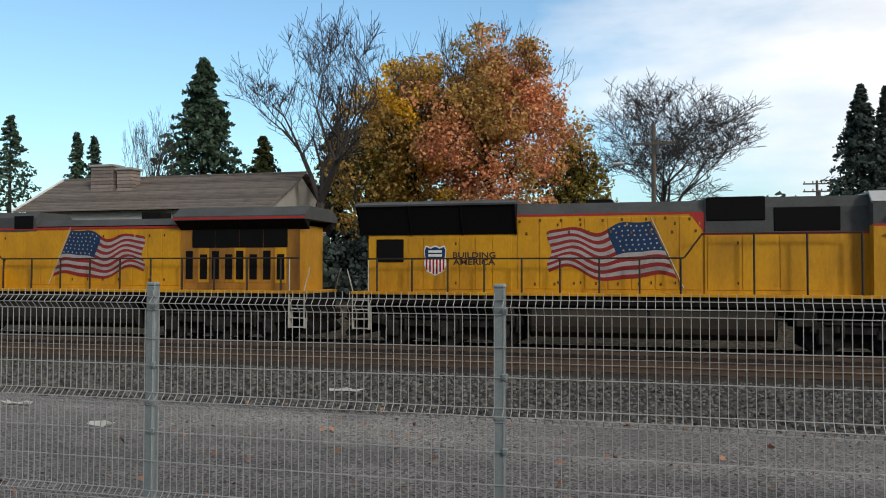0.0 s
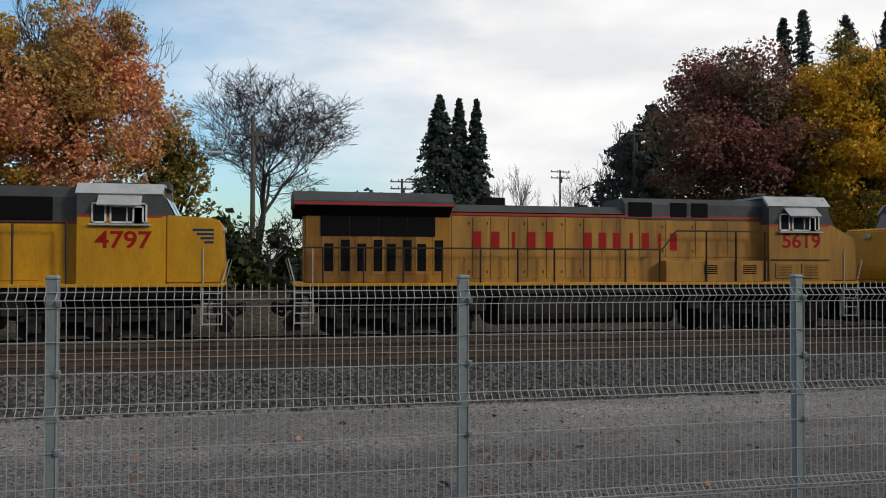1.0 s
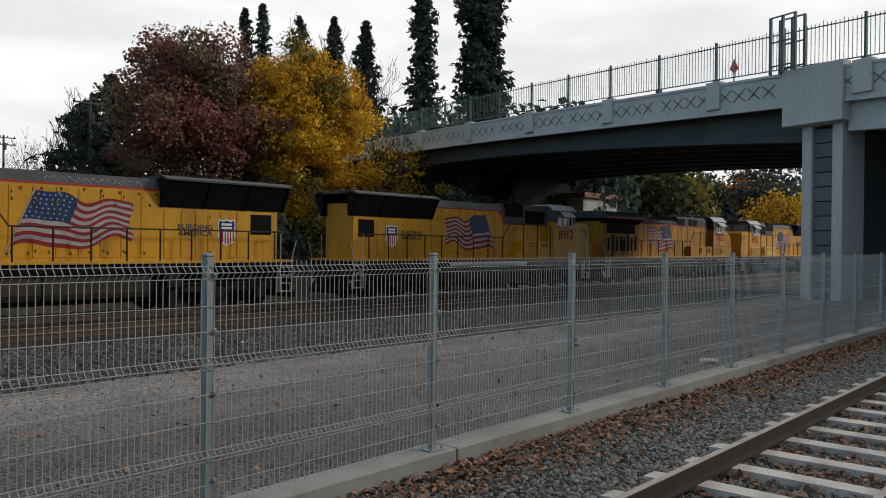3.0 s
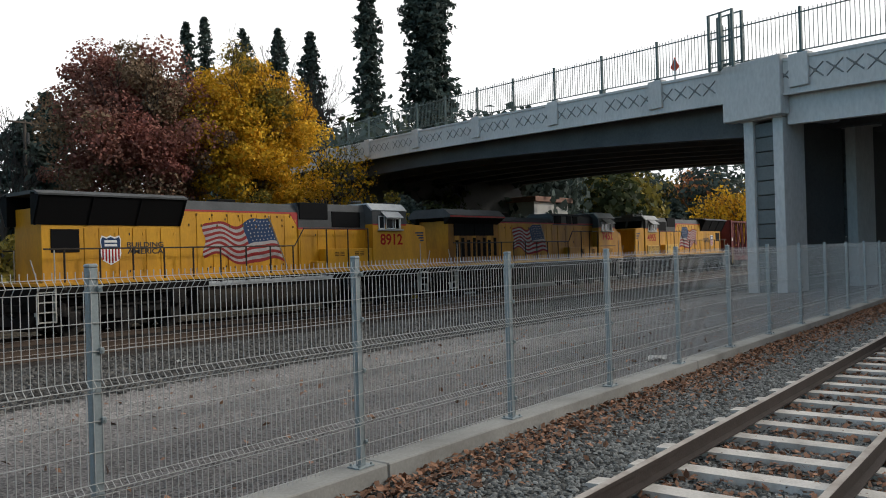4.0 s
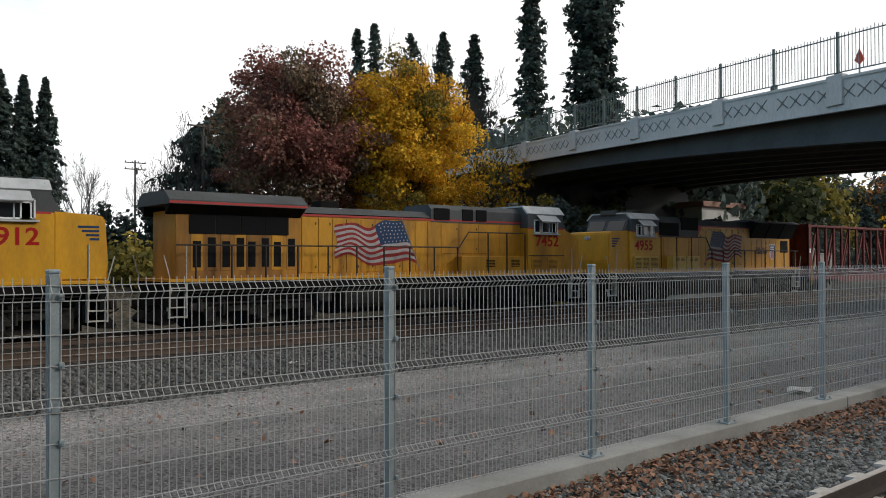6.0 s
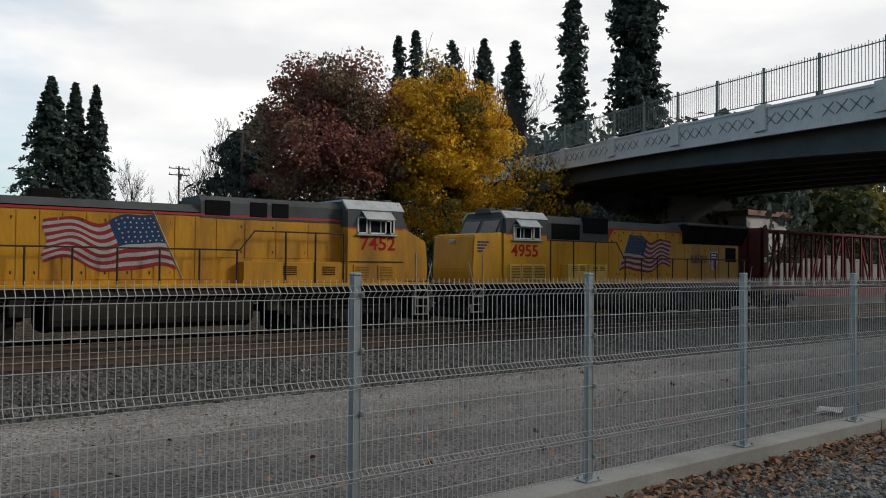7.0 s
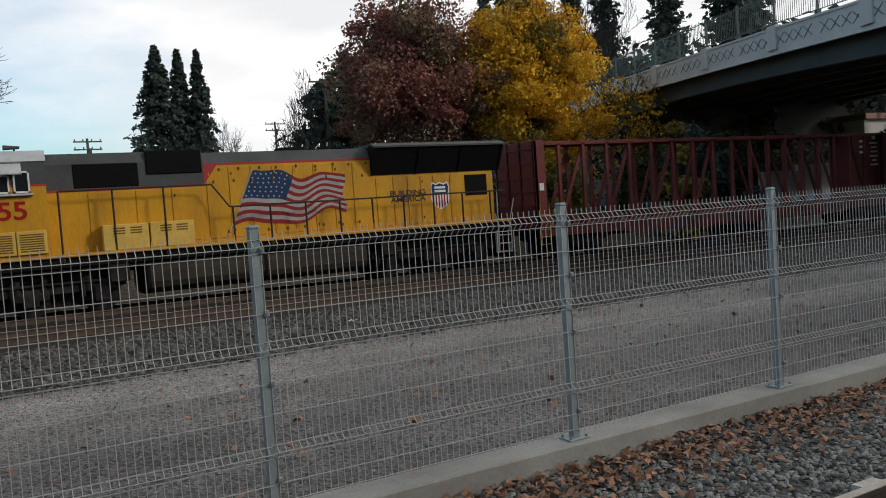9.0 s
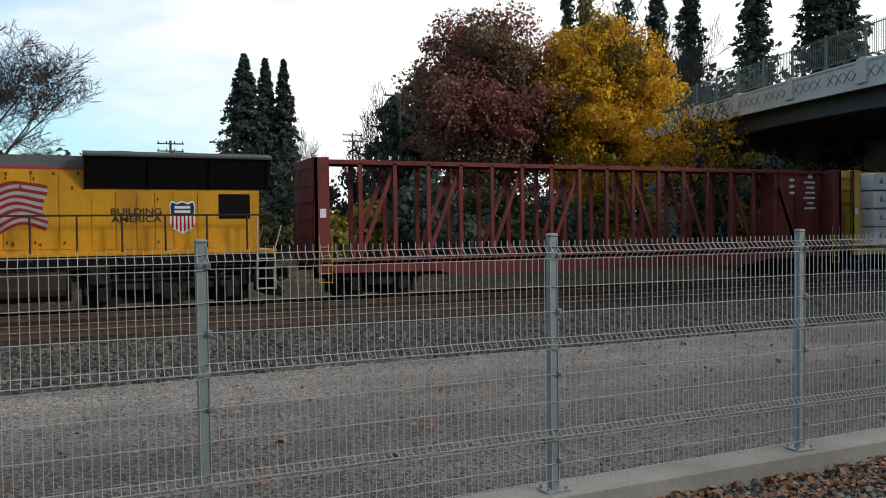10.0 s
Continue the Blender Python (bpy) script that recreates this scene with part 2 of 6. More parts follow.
def leaf_mat(name, a, b, rough=0.7):
    """Foliage: two colours mixed leaf by leaf, with a little light through the leaf."""
    m = bpy.data.materials.new(name)
    m.use_nodes = True
    n, l = m.node_tree.nodes, m.node_tree.links
    p = n["Principled BSDF"]
    p.inputs["Roughness"].default_value = rough
    p.inputs["Specular IOR Level"].default_value = 0.2
    geo = n.new("ShaderNodeNewGeometry")
    tc = n.new("ShaderNodeTexCoord")
    no = n.new("ShaderNodeTexNoise")
    no.inputs["Scale"].default_value, no.inputs["Detail"].default_value = 0.35, 3
    l.new(tc.outputs["Object"], no.inputs["Vector"])
    mr = n.new("ShaderNodeMapRange")
    mr.inputs["From Min"].default_value, mr.inputs["From Max"].default_value = 0.38, 0.62
    l.new(no.outputs["Fac"], mr.inputs["Value"])
    ad = n.new("ShaderNodeMath")
    ad.operation = 'MULTIPLY_ADD'
    ad.inputs[1].default_value, ad.inputs[2].default_value = 0.5, 0.0
    l.new(geo.outputs["Random Per Island"], ad.inputs[0])
    ad2 = n.new("ShaderNodeMath")
    ad2.operation = 'MULTIPLY_ADD'
    ad2.inputs[1].default_value = 0.5
    l.new(mr.outputs[0], ad2.inputs[0])
    l.new(ad.outputs[0], ad2.inputs[2])
    mx = n.new("ShaderNodeMix")
    mx.data_type = 'RGBA'
    mx.inputs[6].default_value, mx.inputs[7].default_value = (*a, 1), (*b, 1)
    l.new(ad2.outputs[0], mx.inputs[0])
    hs = n.new("ShaderNodeHueSaturation")
    vr = n.new("ShaderNodeMapRange")
    vr.inputs["To Min"].default_value, vr.inputs["To Max"].default_value = 0.55, 1.4
    l.new(geo.outputs["Random Per Island"], vr.inputs["Value"])
    l.new(vr.outputs[0], hs.inputs["Value"])
    l.new(mx.outputs[2], hs.inputs["Color"])
    l.new(hs.outputs[0], p.inputs["Base Color"])
    tr = n.new("ShaderNodeBsdfTranslucent")
    l.new(hs.outputs[0], tr.inputs[0])
    ms = n.new("ShaderNodeMixShader")
    ms.inputs[0].default_value = 0.3
    l.new(p.outputs[0], ms.inputs[1])
    l.new(tr.outputs[0], ms.inputs[2])
    l.new(ms.outputs[0], n["Material Output"].inputs[0])
    return m


def ground_mat(name, a, b, c, scale, fine, bump, bands=False):
    """Loose ground: three tones, patches of metres, stones of centimetres."""
    m = bpy.data.materials.new(name)
    m.use_nodes = True
    n, l = m.node_tree.nodes, m.node_tree.links
    p = n["Principled BSDF"]
    p.inputs["Roughness"].default_value = 0.92
    p.inputs["Specular IOR Level"].default_value = 0.25
    tc = n.new("ShaderNodeTexCoord")
    mp = n.new("ShaderNodeMapping")
    mp.inputs["Scale"].default_value = (0.35, 1, 1)
    l.new(tc.outputs["Object"], mp.inputs[0])
    no = n.new("ShaderNodeTexNoise")
    no.inputs["Scale"].default_value, no.inputs["Detail"].default_value, no.inputs["Roughness"].default_value = scale, 8, 0.65
    l.new(mp.outputs[0], no.inputs["Vector"])
    r = n.new("ShaderNodeValToRGB")
    r.color_ramp.elements[0].position, r.color_ramp.elements[0].color = 0.34, (*a, 1)
    r.color_ramp.elements[1].position, r.color_ramp.elements[1].color = 0.66, (*b, 1)
    l.new(no.outputs["Fac"], r.inputs[0])
    vo = n.new("ShaderNodeTexVoronoi")
    vo.inputs["Scale"].default_value = fine
    l.new(tc.outputs["Object"], vo.inputs["Vector"])
    vs = n.new("ShaderNodeSeparateColor")
    l.new(vo.outputs["Color"], vs.inputs[0])
    vr = n.new("ShaderNodeMapRange")
    vr.inputs["To Min"].default_value, vr.inputs["To Max"].default_value = 0.30, 1.85
    l.new(vs.outputs[0], vr.inputs["Value"])
    hs = n.new("ShaderNodeHueSaturation")
    base = r.outputs[0]
    if bands:
        # dry pale strip along the bank, damp worn strip along the fence, with a ragged border
        sp = n.new("ShaderNodeSeparateXYZ")
        l.new(tc.outputs["Object"], sp.inputs[0])
        rag = n.new("ShaderNodeMath")
        rag.operation = 'MULTIPLY_ADD'
        rag.inputs[1].default_value = 3.0
        l.new(no.outputs["Fac"], rag.inputs[0])
        l.new(sp.outputs["Y"], rag.inputs[2])
        br = n.new("ShaderNodeMapRange")
        br.inputs["From Min"].default_value, br.inputs["From Max"].default_value = 9.6, 12.2
        l.new(rag.outputs[0], br.inputs["Value"])
        bm_ = n.new("ShaderNodeMix")
        bm_.data_type = 'RGBA'
        bm_.blend_type = 'MULTIPLY'
        bm_.inputs[0].default_value = 1.0
        tone = n.new("ShaderNodeMix")
        tone.data_type = 'RGBA'
        tone.inputs[6].default_value, tone.inputs[7].default_value = (0.82, 0.80, 0.80, 1), (1.35, 1.31, 1.27, 1)
        l.new(br.outputs[0], tone.inputs[0])
        l.new(base, bm_.inputs[6])
        l.new(tone.outputs[2], bm_.inputs[7])
        base = bm_.outputs[2]
    l.new(base, hs.inputs["Color"])
    l.new(vr.outputs[0], hs.inputs["Value"])
    n2 = n.new("ShaderNodeTexNoise")
    n2.inputs["Scale"].default_value, n2.inputs["Detail"].default_value = 0.9, 5
    l.new(tc.outputs["Object"], n2.inputs["Vector"])
    r2 = n.new("ShaderNodeValToRGB")
    r2.color_ramp.elements[0].position, r2.color_ramp.elements[1].position = 0.5, 0.75
    l.new(n2.outputs["Fac"], r2.inputs[0])
    k = n.new("ShaderNodeMath")
    k.operation = 'MULTIPLY'
    k.inputs[1].default_value = 0.55
    l.new(r2.outputs[0], k.inputs[0])
    mx = n.new("ShaderNodeMix")
    mx.data_type = 'RGBA'
    mx.inputs[7].default_value = (*c, 1)
    l.new(k.outputs[0], mx.inputs[0])
    l.new(hs.outputs[0], mx.inputs[6])
    l.new(mx.outputs[2], p.inputs["Base Color"])
    bp = n.new("ShaderNodeBump")
    bp.inputs["Strength"].default_value, bp.inputs["Distance"].default_value = bump, 0.02
    l.new(vo.outputs["Distance"], bp.inputs["Height"])
    l.new(bp.outputs[0], p.inputs["Normal"])
    return m


GRAVEL = ground_mat("gravel", (0.102, 0.099, 0.096), (0.200, 0.190, 0.182), (0.106, 0.103, 0.100), 0.5, 38, 0.6, True)
BALLAST = ground_mat("ballast", (0.036, 0.035, 0.033), (0.082, 0.078, 0.072), (0.05, 0.042, 0.034), 0.7, 26, 0.9)
# darkened base puts the shade between the loose stones into its colour
NEARBALLAST = ground_mat("near_ballast", (0.05, 0.052, 0.05), (0.10, 0.102, 0.098), (0.07, 0.052, 0.04), 1.0, 24, 1.0)
TRACKBED = ground_mat("trackbed", (0.018, 0.015, 0.013), (0.04, 0.032, 0.026), (0.042, 0.029, 0.022), 0.8, 24, 0.9)
BROWNBED = ground_mat("brown_trackbed", (0.018, 0.015, 0.012), (0.038, 0.030, 0.024), (0.034, 0.026, 0.020), 0.8, 24, 0.9)
EARTH = ground_mat("earth", (0.035, 0.03, 0.02), (0.075, 0.06, 0.04), (0.035, 0.04, 0.02), 0.3, 8, 0.5)


# ---- mesh helpers ----
def box(bm, x0, x1, y0, y1, z0, z1, bevel=0.0):
    m = Matrix.Translation(((x0 + x1) / 2, (y0 + y1) / 2, (z0 + z1) / 2)) @ Matrix.Diagonal((abs(x1 - x0), abs(y1 - y0), abs(z1 - z0), 1))
    g = bmesh.ops.create_cube(bm, size=1, matrix=m)
    if bevel:
        bmesh.ops.bevel(bm, geom=list({e for v in g["verts"] for e in v.link_edges}), offset=bevel, segments=1, affect='EDGES')
    return bm


def rod(bm, a, b, r, n=6, r2=None):
    a, b = Vector(a), Vector(b)
    d = b - a
    if d.length < 1e-6:
        return bm
    m = Matrix.Translation((a + b) / 2) @ d.to_track_quat('Z', 'Y').to_matrix().to_4x4()
    bmesh.ops.create_cone(bm, cap_ends=True, segments=n, radius1=r, radius2=r if r2 is None else r2, depth=d.length, matrix=m)
    return bm


def prism(bm, pts, x0, x1, plane="yz"):
    """A closed outline swept from x0 to x1: plane yz along x, xz along y, xy along z."""
    put = {"yz": lambda a, p, q: (a, p, q), "xz": lambda a, p, q: (p, a, q), "xy": lambda a, p, q: (p, q, a)}[plane]
    va = [bm.verts.new(put(x0, p, q)) for p, q in pts]
    vb = [bm.verts.new(put(x1, p, q)) for p, q in pts]
    n = len(pts)
    for i in range(n):
        bm.faces.new((va[i], va[(i + 1) % n], vb[(i + 1) % n], vb[i]))
    bm.faces.new(va[::-1])
    bm.faces.new(vb)
    bmesh.ops.recalc_face_normals(bm, faces=bm.faces[:])
    return bm


def mesh_of(name, bm, mats, smooth=False):
    me = bpy.data.meshes.new(name)
    bm.to_mesh(me)
    bm.free()
    for m in (mats if isinstance(mats, (list, tuple)) else [mats]):
        me.materials.append(m)
    if smooth:
        me.shade_smooth()
    return me


def part(name, bm, material, parent, label="", smooth=False):
    ob = new(name, mesh_of(name, bm, material, smooth))
    ob.parent = parent
    if label:
        ob["label"] = label
    return ob


def thing(name, label, category, group="", at=None):
    ob = new(name)
    if at is not None:
        ob.matrix_world = at
    return tagged(ob, label, category, group)


def solid(name, bm, material, label, category, kind="", smooth=False, group=""):
    return tagged(new(name, mesh_of(name, bm, material, smooth)), label, category, group, kind)


def B():
    return bmesh.new()


def lettering(name, text, size, m, parent, material, thick=0.004, stretch=1.0, label=""):
    cu = bpy.data.curves.new(name, 'FONT')
    cu.body, cu.size, cu.extrude = text, size, thick
    cu.align_x, cu.align_y = 'CENTER', 'CENTER'
    cu.offset = size * 0.018
    tmp = new(name, cu)
    bpy.context.view_layer.update()
    me = bpy.data.meshes.new_from_object(tmp.evaluated_get(bpy.context.evaluated_depsgraph_get()))
    bpy.data.objects.remove(tmp)
    bpy.data.curves.remove(cu)
    me.materials.clear()
    me.materials.append(material)
    me.transform(m @ Matrix.Diagonal((stretch, 1, 1, 1)))
    ob = new(name, me)
    ob.parent = parent
    if label:
        ob["label"] = label
    return ob


# ---- ground, ballast, tracks ----
PROFILE = [(-400, -0.22), (-60, -0.22), (-6, -0.24), (3.0, -0.27), (3.9, -0.255), (5.16, -0.175), (5.24, -0.06), (5.6, -0.055), (9, -0.10), (11.6, -0.20), (12.2, -0.19),
           (13.5, -0.20), (18.0, -0.36), (20.6, -0.675), (23.4, -0.675), (30.3, -0.675), (33.5, -0.98), (36, -0.57), (40, 0.42), (44, 0.9), (60, 0.7), (110, -0.6), (400, -1.0), (2500, -2.0)]


def ground_z(y):
    """Height of the ground at y."""
    return np.interp(y, [p[0] for p in PROFILE], [p[1] for p in PROFILE])


def ground_sheet():
    """One sheet: near trackbed, gravel road, ballast bank, rise behind the tracks, far land to the horizon."""
    prof = PROFILE
    xs = [-2500, -400, -120, -60] + [x * 1.5 for x in range(-26, 67)] + [110, 130, 160, 220, 400, 2500]
    bm = B()
    rows = []
    for x in xs:
        row = []
        for y, z in prof:
            near = abs(y) < 60 and abs(x) < 120
            dz = 0.045 * noise.noise((x * 0.25, y * 0.3, 1.7)) if near and 5.7 < y < 19 else 0
            if y >= 36:
                dz = 0.5 * noise.noise((x * 0.06, y * 0.06, 4.0))
            row.append(bm.verts.new((x, y, z + dz)))
        rows.append(row)
    for i in range(len(xs) - 1):
        for j in range(len(prof) - 1):
            f = bm.faces.new((rows[i][j], rows[i + 1][j], rows[i + 1][j + 1], rows[i][j + 1]))
            y = (prof[j][0] + prof[j + 1][0]) / 2
            f.material_index = 0 if 5.2 < y < 11.9 else 1 if 11.9 < y < 17.9 else 4 if 17.9 < y < 23.4 else 5 if 23.4 < y < 33 else 2 if -6 < y < 5.2 else 3
    ob = solid("ground", bm, [GRAVEL, BALLAST, NEARBALLAST, EARTH, TRACKBED, BROWNBED], "grey gravel road beside dark ballast and earth banks", "ground", "structure")
    return ob


ground_sheet()


def track(yc, z, x0, x1, tie_mat, spacing, length, name, label, proud):
    """Two rails with foot, web and head on cross ties; each near tie is a part."""
    t = thing(name, label, "railway track", "", pose(0, yc, z))
    t["kind"] = "structure"
    for s in (-1, 1):
        y = s * 0.753
        bm = B()
        w = [(-0.07, -0.17), (0.07, -0.17), (0.07, -0.155), (0.012, -0.14), (0.012, -0.045), (0.036, -0.035), (0.036, -0.004), (-0.036, -0.004), (-0.036, -0.035),
             (-0.012, -0.045), (-0.012, -0.14), (-0.07, -0.155)]
        prism(bm, [(y + a, b) for a, b in w], x0, x1)
        rail = part("rail", bm, NEARRAIL if tie_mat is TIE else RAILSIDE, t, "rusty steel rail")
        bm = B()
        box(bm, x0, x1, y - 0.033, y + 0.033, -0.004, 0.0)
        part("rail_head", bm, RAILTOP, rail, "worn bright running surface")
    bm = B()
    prism(bm, [(-length / 2, -0.36), (length / 2, -0.36), (length / 2, -0.19 + proud), (length / 2 - 0.4, -0.17), (-length / 2 + 0.4, -0.17), (-length / 2, -0.19 + proud)], -0.115, 0.115)
    me = mesh_of("tie", bm, tie_mat)
    n = int((x1 - x0) / spacing)
    rnd = random.Random(3)
    for i in range(n):
        x = x0 + (i + 0.5) * spacing
        ob = new("tie", me)
        ob.parent = t
        ob.matrix_basis = pose(x + rnd.uniform(-0.02, 0.02), rnd.uniform(-0.03, 0.03), rnd.uniform(-0.012, 0.0), 0, 0, rnd.uniform(-0.8, 0.8))
    return t


track(2.5, -0.015, -8.11, 60, TIE, 0.775, 2.4, "near_track", "light rail track on pale concrete ties with fallen leaves", 0.0)
track(22.8, RAIL_Z, -60, 90, WOODTIE, 0.55, 2.6, "siding_track", "rusty rail track on dark wooden ties", 0.0)
track(TRAIN_Y, RAIL_Z, -60, 180, WOODTIE, 0.6, 2.6, "main_track", "main line track on dark wooden ties under the train", 0.0)


# unseen wall added behind the camera: closes the place and cuts sky light
bm0 = B()
box(bm0, -70, 75, -24.4, -24.0, -0.5, 18.0)
solid("light_block_south", bm0, mat("light_block_wall", (0.22, 0.20, 0.18), 0.9), "plain unseen wall added to block light", "wall", "structure")


# ---- kerb and fence ----
FENCE_Y = 5.27
PITCH = 2.44


def kerb():
    k = thing("kerb", "long pale concrete kerb under the mesh fence", "kerb")
    k["kind"] = "structure"
    edges = [-20.0 + 2.515 * 3 * i for i in range(0, 10)]
    off = 5.09 - 2.515 * 3 * 3 + 20.0
    edges = [e + off - 7.545 for e in edges] + [80]
    for a, b in zip(edges[:-1], edges[1:]):
        bm = B()
        box(bm, a + 0.006, b - 0.006, 5.13, 5.45, -0.45, 0.0, 0.012)
        part("kerb_block", bm, CONCRETE, k)
    return k


kerb()


def fence():
    f = thing("mesh_fence", "galvanised welded mesh fence with folded panels on square posts", "fence")
    # folds of the panel: (z, how far it stands out)
    folds = [(0.05, 0), (0.37, 0), (0.41, -0.045), (0.45, 0), (1.03, 0), (1.07, -0.045), (1.115, 0), (1.68, 0), (1.725, -0.045), (1.77, 0), (1.815, 0)]
    levels = [0.08, 0.20, 0.37, 0.45, 0.65, 0.85, 1.03, 1.115, 1.30, 1.483, 1.68, 1.77]
    y0 = FENCE_Y - 0.034

    def fold(z):
        for (za, da), (zb, db) in zip(folds[:-1], folds[1:]):
            if za <= z <= zb:
                return da + (db - da) * (z - za) / (zb - za)
        return 0

    r = 0.0022
    vs, fs = [], []

    def wire(pts, r):
        """A square wire through points that lie in one vertical plane or along x."""
        k0 = len(vs)
        for x, y, z in pts:
            along = abs(pts[-1][0] - pts[0][0]) > 0.5
            for a, b in ((-r, -r), (r, -r), (r, r), (-r, r)):
                vs.append((x, y + a, z + b) if along else (x + a, y + b, z))
        for i in range(len(pts) - 1):
            for j in range(4):
                q = k0 + 4 * i
                fs.append((q + j, q + (j + 1) % 4, q + 4 + (j + 1) % 4, q + 4 + j))

    n = 48
    for i in range(n + 1):
        x = 0.03 + i * (PITCH - 0.06) / n
        wire([(x, y0 + d, z) for z, d in folds], r)
    for z in levels + [0.41, 1.07, 1.725]:
        wire([(0.0, y0 + fold(z) - 0.005, z), (PITCH, y0 + fold(z) - 0.005, z)], r * 1.15)
    me = bpy.data.meshes.new("mesh_panel")
    me.from_pydata(vs, [], fs)
    me.materials.append(WIRE)
    bm = B()
    box(bm, -0.034, 0.034, FENCE_Y - 0.03, FENCE_Y + 0.03, 0.0, 1.84, 0.006)
    post_me = mesh_of("post", bm, GALV)
    bm = B()
    box(bm, -0.037, 0.037, FENCE_Y - 0.034, FENCE_Y + 0.034, 1.835, 1.865, 0.01)
    cap_me = mesh_of("post_cap", bm, GALV)
    bm = B()
    box(bm, -0.10, 0.10, FENCE_Y - 0.075, FENCE_Y + 0.075, 0.0, 0.014, 0.003)
    for a in (-0.075, 0.075):
        for b in (-0.055, 0.055):
            rod(bm, (a, FENCE_Y + b, 0.012), (a, FENCE_Y + b, 0.034), 0.012, 6)
    plate_me = mesh_of("base_plate", bm, GALV)
    bm = B()
    box(bm, 0.02, 0.052, FENCE_Y - 0.050, FENCE_Y - 0.02, -0.02, 0.02, 0.004)
    rod(bm, (0.038, FENCE_Y - 0.058, 0.0), (0.038, FENCE_Y - 0.048, 0.0), 0.008, 6)
    clip_me = mesh_of("clip", bm, GALV)
    rnd = random.Random(5)
    for i in range(-7, 27):
        x = PITCH * i
        p = new("post", post_me)
        p.parent = f
        p.matrix_basis = pose(x, 0, 0, 0, rnd.uniform(-0.25, 0.25), 0)
        for nm, m2 in (("post_cap", cap_me), ("base_plate", plate_me)):
            c = new(nm, m2)
            c.parent = p
        for z in (0.22, 0.85, 1.30, 1.70):
            c = new("clip", clip_me)
            c.parent = p
            c.matrix_basis = pose(0, 0, z)
        if i < 26:
            q = new("mesh_panel", me)
            q.parent = f
            q.matrix_basis = pose(x, 0, rnd.uniform(-0.004, 0.004))
    return f


fence()


# ---- road bridge ----
BX, BY = 36.0, 15.55
BANG = math.atan2(6.98, 2.54)


